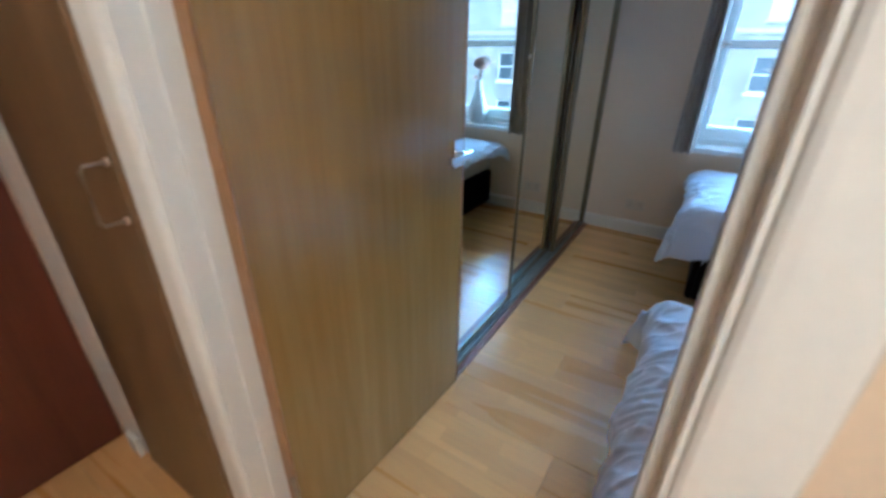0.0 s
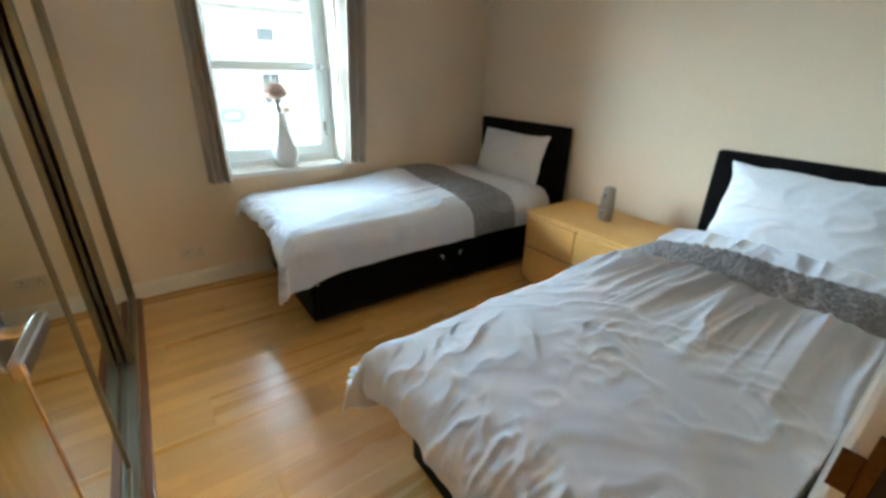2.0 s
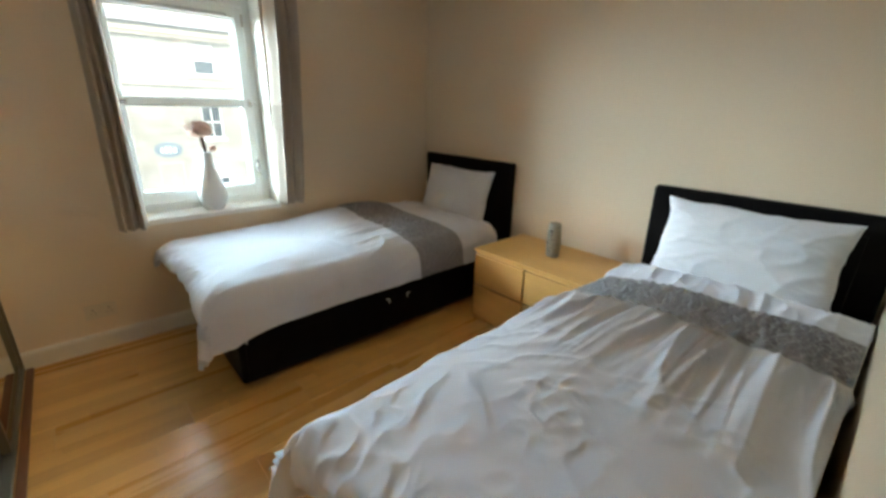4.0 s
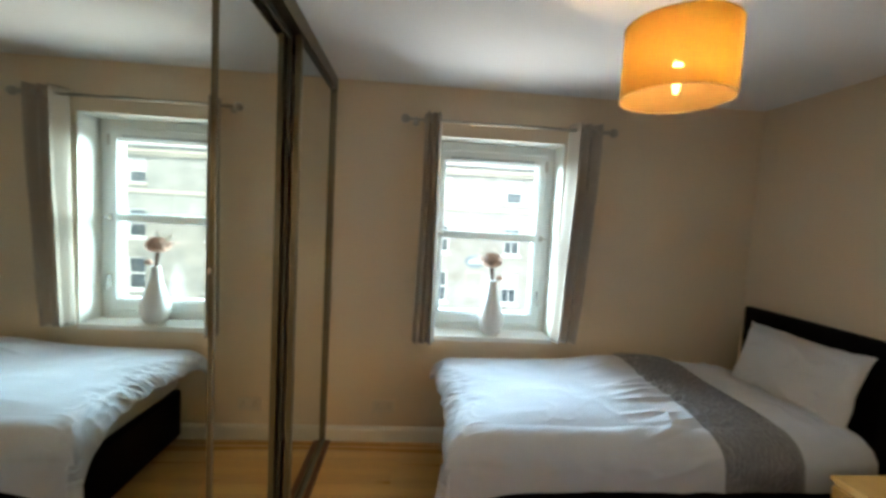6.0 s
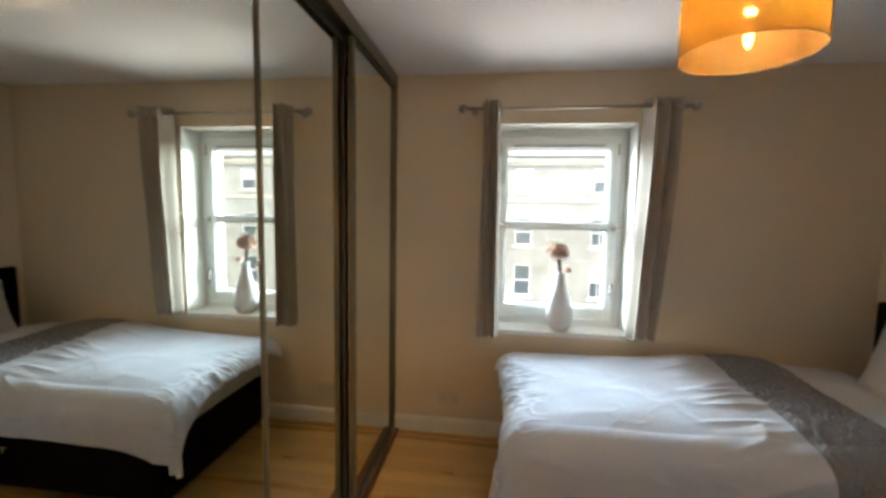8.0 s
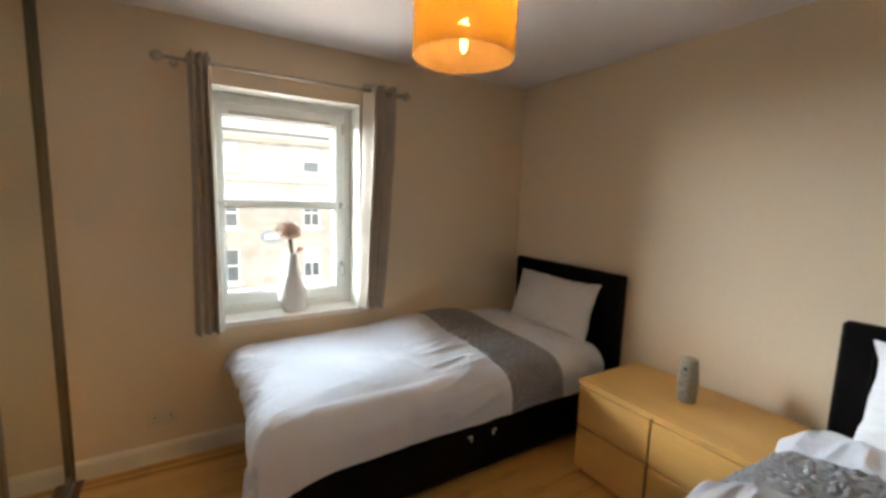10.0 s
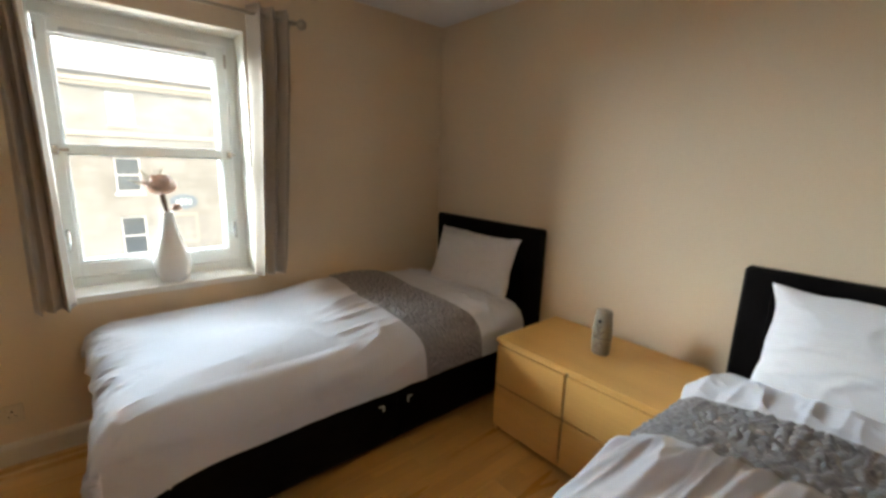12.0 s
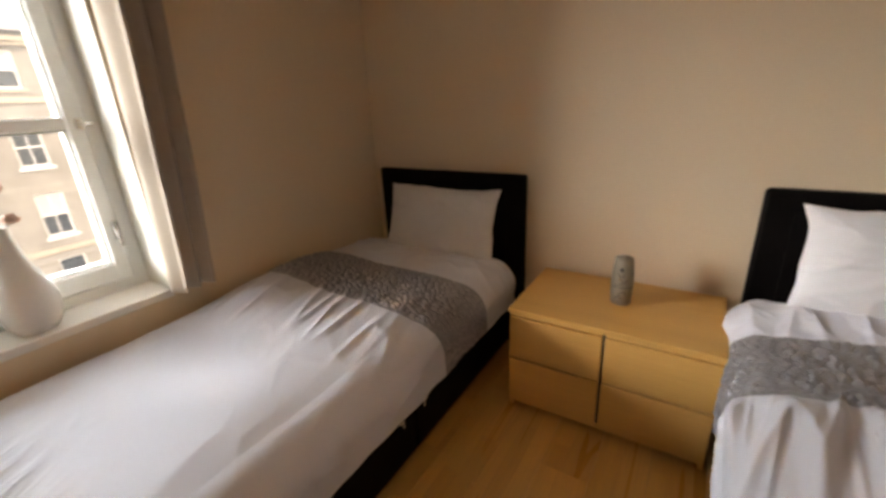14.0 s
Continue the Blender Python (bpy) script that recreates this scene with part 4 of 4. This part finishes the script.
def curtain(top, foot, folds, z0, seed, label):
    th = thing("curtain", (top[0] + top[1]) / 2, RY, z0, label, "curtain", "pair of eyelet curtains")
    h, mid = 2.118 - z0, (top[0] + top[1]) / 2

    def fn(a, b):
        k = (1 - b) ** 1.4
        x = (top[0] + (top[1] - top[0]) * a) * (1 - k) + (foot[0] + (foot[1] - foot[0]) * a) * k - mid
        ph = a * folds * 2 * math.pi + seed + 0.5 * math.sin(b * 3 + seed * 2) * (1 - b)
        depth = (0.04 + 0.014 * math.sin(a * 9 + seed)) * (1 - 0.25 * (1 - b))
        x += 0.008 * math.sin(2 * ph) + 0.008 * noise.noise(Vector((a * 3, b * 2, seed)))
        y = depth * math.sin(ph) + 0.008 * noise.noise(Vector((a * 6, b * 3, seed + 4)))
        return Vector((x, y, b * h + 0.006 * math.sin(ph + 1) * (1 - b)))
    solid(part("cloth", grid(fn, 140, 50), CURTAIN, th, "taupe eyelet curtain drawn open", smooth=True), 0.004, 0)
    for i in range(folds * 2):
        a = (i + 0.5 - seed / math.pi) / (folds * 2)
        if 0.03 < a < 0.97:
            p = fn(a, (RZ - z0) / h)
            part("eyelet", torus(Matrix.Translation((p.x, 0, RZ - z0)) @ Matrix.Rotation(radians(90 + 40 * (-1) ** i), 4, "Z") @ Matrix.Rotation(radians(90), 4, "X"), 0.02, 0.004), STEEL, th, "metal eyelet ring")
    return th


curtain((0.05, 0.15), (0.035, 0.165), 3, 0.7, 0.4, "taupe eyelet curtain gathered beside the wardrobe side of the window")
curtain((0.965, 1.165), (0.935, 1.1), 3, 0.735, 1.1, "taupe eyelet curtain gathered beside the bed side of the window")

# ---- pendant lamp ----
PX, PY = 0.744, 2.152
lamp = thing("pendant_lamp", PX, PY, ZC, "lit pendant lamp with orange drum shade", "pendant lamp")
part("ceiling_rose", lathe([(0.05, 0.0), (0.05, -0.012), (0.035, -0.024), (0.008, -0.03)], 28), PLASTIC, lamp, smooth=True)
part("flex", rod((0, 0, -0.3), (0, 0, -0.025), 0.0035, 10), PLASTIC, lamp, "white flex")
part("lamp_holder", lathe([(0.012, -0.272), (0.018, -0.28), (0.018, -0.315), (0.014, -0.328)], 20), PLASTIC, lamp)
SR, SB, ST = 0.149, -0.45, -0.25
sh = part("shade", lathe([(SR, SB), (SR, ST)], 64), SHADE, lamp, "orange fabric drum shade", smooth=True)
bm = bmesh.new()
bm.from_mesh(sh.data)
bmesh.ops.delete(bm, geom=[f for f in bm.faces if len(f.verts) > 4], context="FACES")
bm.to_mesh(sh.data)
bm.free()
part("rim", torus(Matrix.Translation((0, 0, SB)), SR, 0.0016, 64, 6), LIP, sh, "dark lower rim wire")
part("rim", torus(Matrix.Translation((0, 0, ST)), SR, 0.0016, 64, 6), LIP, sh)
part("seam", boxes((SR * 0.72, SR * 0.72 + 0.003, -SR * 0.7, -SR * 0.69, SB, ST)), LIP, sh)
for a in (0, 120, 240):
    c, s = math.cos(radians(a)), math.sin(radians(a))
    part("spider_arm", rod((0.018 * c, 0.018 * s, -0.31), (SR * c, SR * s, ST), 0.0014, 6), STEEL, sh)
bulb = part("bulb", lathe([(0.003, -0.436), (0.008, -0.428), (0.0105, -0.415), (0.011, -0.395), (0.0095, -0.36), (0.0095, -0.325)], 20), BULBGLASS, lamp, "small lit candle bulb", smooth=True)
for fz, fr in ((-0.425, 0.0045), (-0.352, 0.0105)):
    part("filament", lathe([(0.002, fz - fr * 1.7), (fr * 0.8, fz - fr), (fr * 1.45, fz), (fr * 0.8, fz + fr), (0.002, fz + fr * 1.7)], 16), BULB, bulb, smooth=True)

# ---- socket ----
so = thing("wall_socket", -0.13, YN, 0.235, "white double plug socket low on the wall", "socket")
part("faceplate", box(-0.073, 0.073, -0.009, 0.0, -0.043, 0.043, 0.003, 2), PLASTIC, so)
for x in (-0.036, 0.036):
    part("pin_holes", boxes((x - 0.003, x + 0.003, -0.0095, -0.008, 0.008, 0.018), (x - 0.014, x - 0.007, -0.0095, -0.008, -0.012, -0.008), (x + 0.007, x + 0.014, -0.0095, -0.008, -0.012, -0.008)), BLACKHOLE, so)
    part("switch", box(x * 0.35 - 0.006, x * 0.35 + 0.006, -0.013, -0.008, 0.012, 0.032, 0.002), PLASTIC, so)

# ---- outside ----
GZ, FYD = -6.6, 26.0
tagged(link("ground", boxes((-900, 900, -900, 900, GZ - 0.3, GZ)), ASPHALT), "grey asphalt street", "ground", kind="structure")
tagged(link("pavement", box(-40, 40, FYD - 3.0, FYD - 0.02, GZ, GZ + 0.13, 0.02), PAVING), "grey concrete pavement before the houses", "pavement", kind="structure")
tagged(link("outer_wall", boxes((-12, WX0 - 0.05, YN + 0.362, YN + 0.5, GZ, 5.5), (WX1 + 0.05, 12, YN + 0.362, YN + 0.5, GZ, 5.5), (WX0 - 0.05, WX1 + 0.05, YN + 0.362, YN + 0.5, GZ, WZ0 - 0.05), (WX0 - 0.05, WX1 + 0.05, YN + 0.362, YN + 0.5, WZ1 + 0.05, 5.5)), STONE_PLAIN), "sandstone outer face of this house", "wall", kind="structure")

house = thing("terrace_house", 0, FYD, GZ, "three storey sandstone terrace with white sash windows", "house")
COLS = [1.7 + 4.4 * k for k in range(-3, 5)]
ROWS_Z = [(2.62, 4.05), (-0.5, 1.15), (-3.55, -1.65), (-6.0, -4.6)]
x0, x1, top = -18.0, 25.0, 4.75
rows_w = []
edges = [x0] + [v for c in COLS for v in (c - 0.5, c + 0.5)] + [x1]
zs = [GZ]
for z0_, z1_ in sorted(ROWS_Z):
    rows_w.append((x0, x1, 0, 0.5, zs[-1] - GZ, z0_ - GZ))
    for a, b in zip(edges[::2], edges[1::2]):
        rows_w.append((a, b, 0, 0.5, z0_ - GZ, z1_ - GZ))
    zs.append(z1_)
rows_w.append((x0, x1, 0, 0.5, zs[-1] - GZ, top - GZ))
part("wall", boxes(*rows_w), STONE, house, "pale sandstone ashlar wall")
part("cornice", boxes((x0, x1, -0.35, 0.0, 4.36 - GZ, 4.55 - GZ), (x0, x1, -0.22, 0.0, 4.2 - GZ, 4.36 - GZ), bevel=0.03), STONE_PLAIN, house, "projecting stone cornice")
part("string_course", box(x0, x1, -0.12, 0.0, 2.05 - GZ, 2.28 - GZ, 0.03), STONE_PLAIN, house)
part("string_course", box(x0, x1, -0.1, 0.0, -4.3 - GZ, -4.05 - GZ, 0.03), STONE_PLAIN, house)
roof = bmesh.new()
vs_ = [roof.verts.new(p) for p in ((x0, -0.3, top - GZ), (x1, -0.3, top - GZ), (x1, 5.0, top + 0.3 - GZ), (x0, 5.0, top + 0.3 - GZ), (x0, 10, top - GZ), (x1, 10, top - GZ))]
roof.faces.new(vs_[:4]), roof.faces.new((vs_[3], vs_[2], vs_[5], vs_[4])), roof.faces.new((vs_[0], vs_[3], vs_[4])), roof.faces.new((vs_[1], vs_[5], vs_[2]))
part("roof", roof, SLATE, house, "grey slate roof")
wr = random.Random(11)
for ri, (z0_, z1_) in enumerate(ROWS_Z):
    for ci, c in enumerate(COLS):
        a, b, lo, hi = c - 0.5, c + 0.5, z0_ - GZ, z1_ - GZ
        mid = lo + (hi - lo) * 0.5
        w = part("window", boxes((a, a + 0.07, 0.1, 0.2, lo, hi), (b - 0.07, b, 0.1, 0.2, lo, hi), (a + 0.07, b - 0.07, 0.1, 0.2, hi - 0.08, hi), (a + 0.07, b - 0.07, 0.1, 0.2, lo, lo + 0.09), (a + 0.07, b - 0.07, 0.09, 0.2, mid - 0.035, mid + 0.035)), FARWHITE, house, "white sash window")
        if ci in (4,) and ri in (1, 2):
            part("glazing_bar", boxes((c - 0.02, c + 0.02, 0.1, 0.17, lo + 0.09, hi - 0.08)), FARWHITE, w)
        part("pane", boxes((a + 0.07, b - 0.07, 0.15, 0.165, lo + 0.09, mid - 0.035)), BLIND if ri == 0 and ci % 2 else DARKPANE, w)
        part("pane", boxes((a + 0.07, b - 0.07, 0.15, 0.165, mid + 0.035, hi - 0.08)), BLIND if (ri == 0 or wr.random() < 0.15) else DARKPANE, w)
        part("window_sill", box(a - 0.1, b + 0.1, -0.1, 0.1, lo - 0.14, lo, 0.01), FARWHITE if ri else STONE_PLAIN, w)
lun = part("arched_sign", lathe([(0.62, 0), (0.62, 0.06)], 40, Matrix.Translation((3.85, -0.002, -1.0 - GZ)) @ Matrix.Rotation(radians(90), 4, "X") @ Matrix.Diagonal((1, 0.62, 1, 1))), LUNETTE, house, "blue-grey rounded sign plaque")
part("sign_marks", boxes((3.5, 3.6, -0.07, -0.06, -1.15 - GZ, -0.9 - GZ), (3.68, 3.8, -0.07, -0.06, -1.15 - GZ, -0.85 - GZ), (3.88, 3.98, -0.07, -0.06, -1.15 - GZ, -0.85 - GZ), (4.06, 4.18, -0.07, -0.06, -1.15 - GZ, -0.9 - GZ)), FARWHITE, lun)
part("blind_window", boxes((3.3, 3.36, -0.05, 0, -3.0 - GZ, -1.6 - GZ), (4.34, 4.4, -0.05, 0, -3.0 - GZ, -1.6 - GZ), (3.36, 4.34, -0.05, 0, -1.7 - GZ, -1.6 - GZ), (3.3, 4.4, -0.08, 0, -3.1 - GZ, -3.0 - GZ)), STONE_PLAIN, house, "blocked up window surround")

# ---- floor planks ----
PW, PL = 0.19, 1.28
plank_mesh = {}


def plank(x0_, x1_, y0_, y1_):
    key = (round(x1_ - x0_, 3), round(y1_ - y0_, 3))
    if key not in plank_mesh:
        bm = box(0, key[0] - 0.0008, 0, key[1] - 0.0008, -0.009, 0.0, 0.0006)
        me = bpy.data.meshes.new("plank")
        bm.to_mesh(me)
        bm.free()
        me.materials.append(LAMINATE)
        plank_mesh[key] = me
    ob = new("plank", plank_mesh[key])
    ob.location = (x0_, y0_, 0)
    ob.parent = floor_ob


row, y_ = 0, -1.0
while y_ < YN + 0.1:
    xl, xr = (-1.39, 1.3) if y_ < YH - 0.1 else (-1.15, XE)
    x_ = xl - PL * ((row * 0.37) % 1)
    while x_ < xr:
        a, b = max(x_, xl), min(x_ + PL, xr)
        if b - a > 0.02:
            plank(a, b, y_, min(y_ + PW, YN + 0.1))
        x_ += PL
    y_ += PW
    row += 1
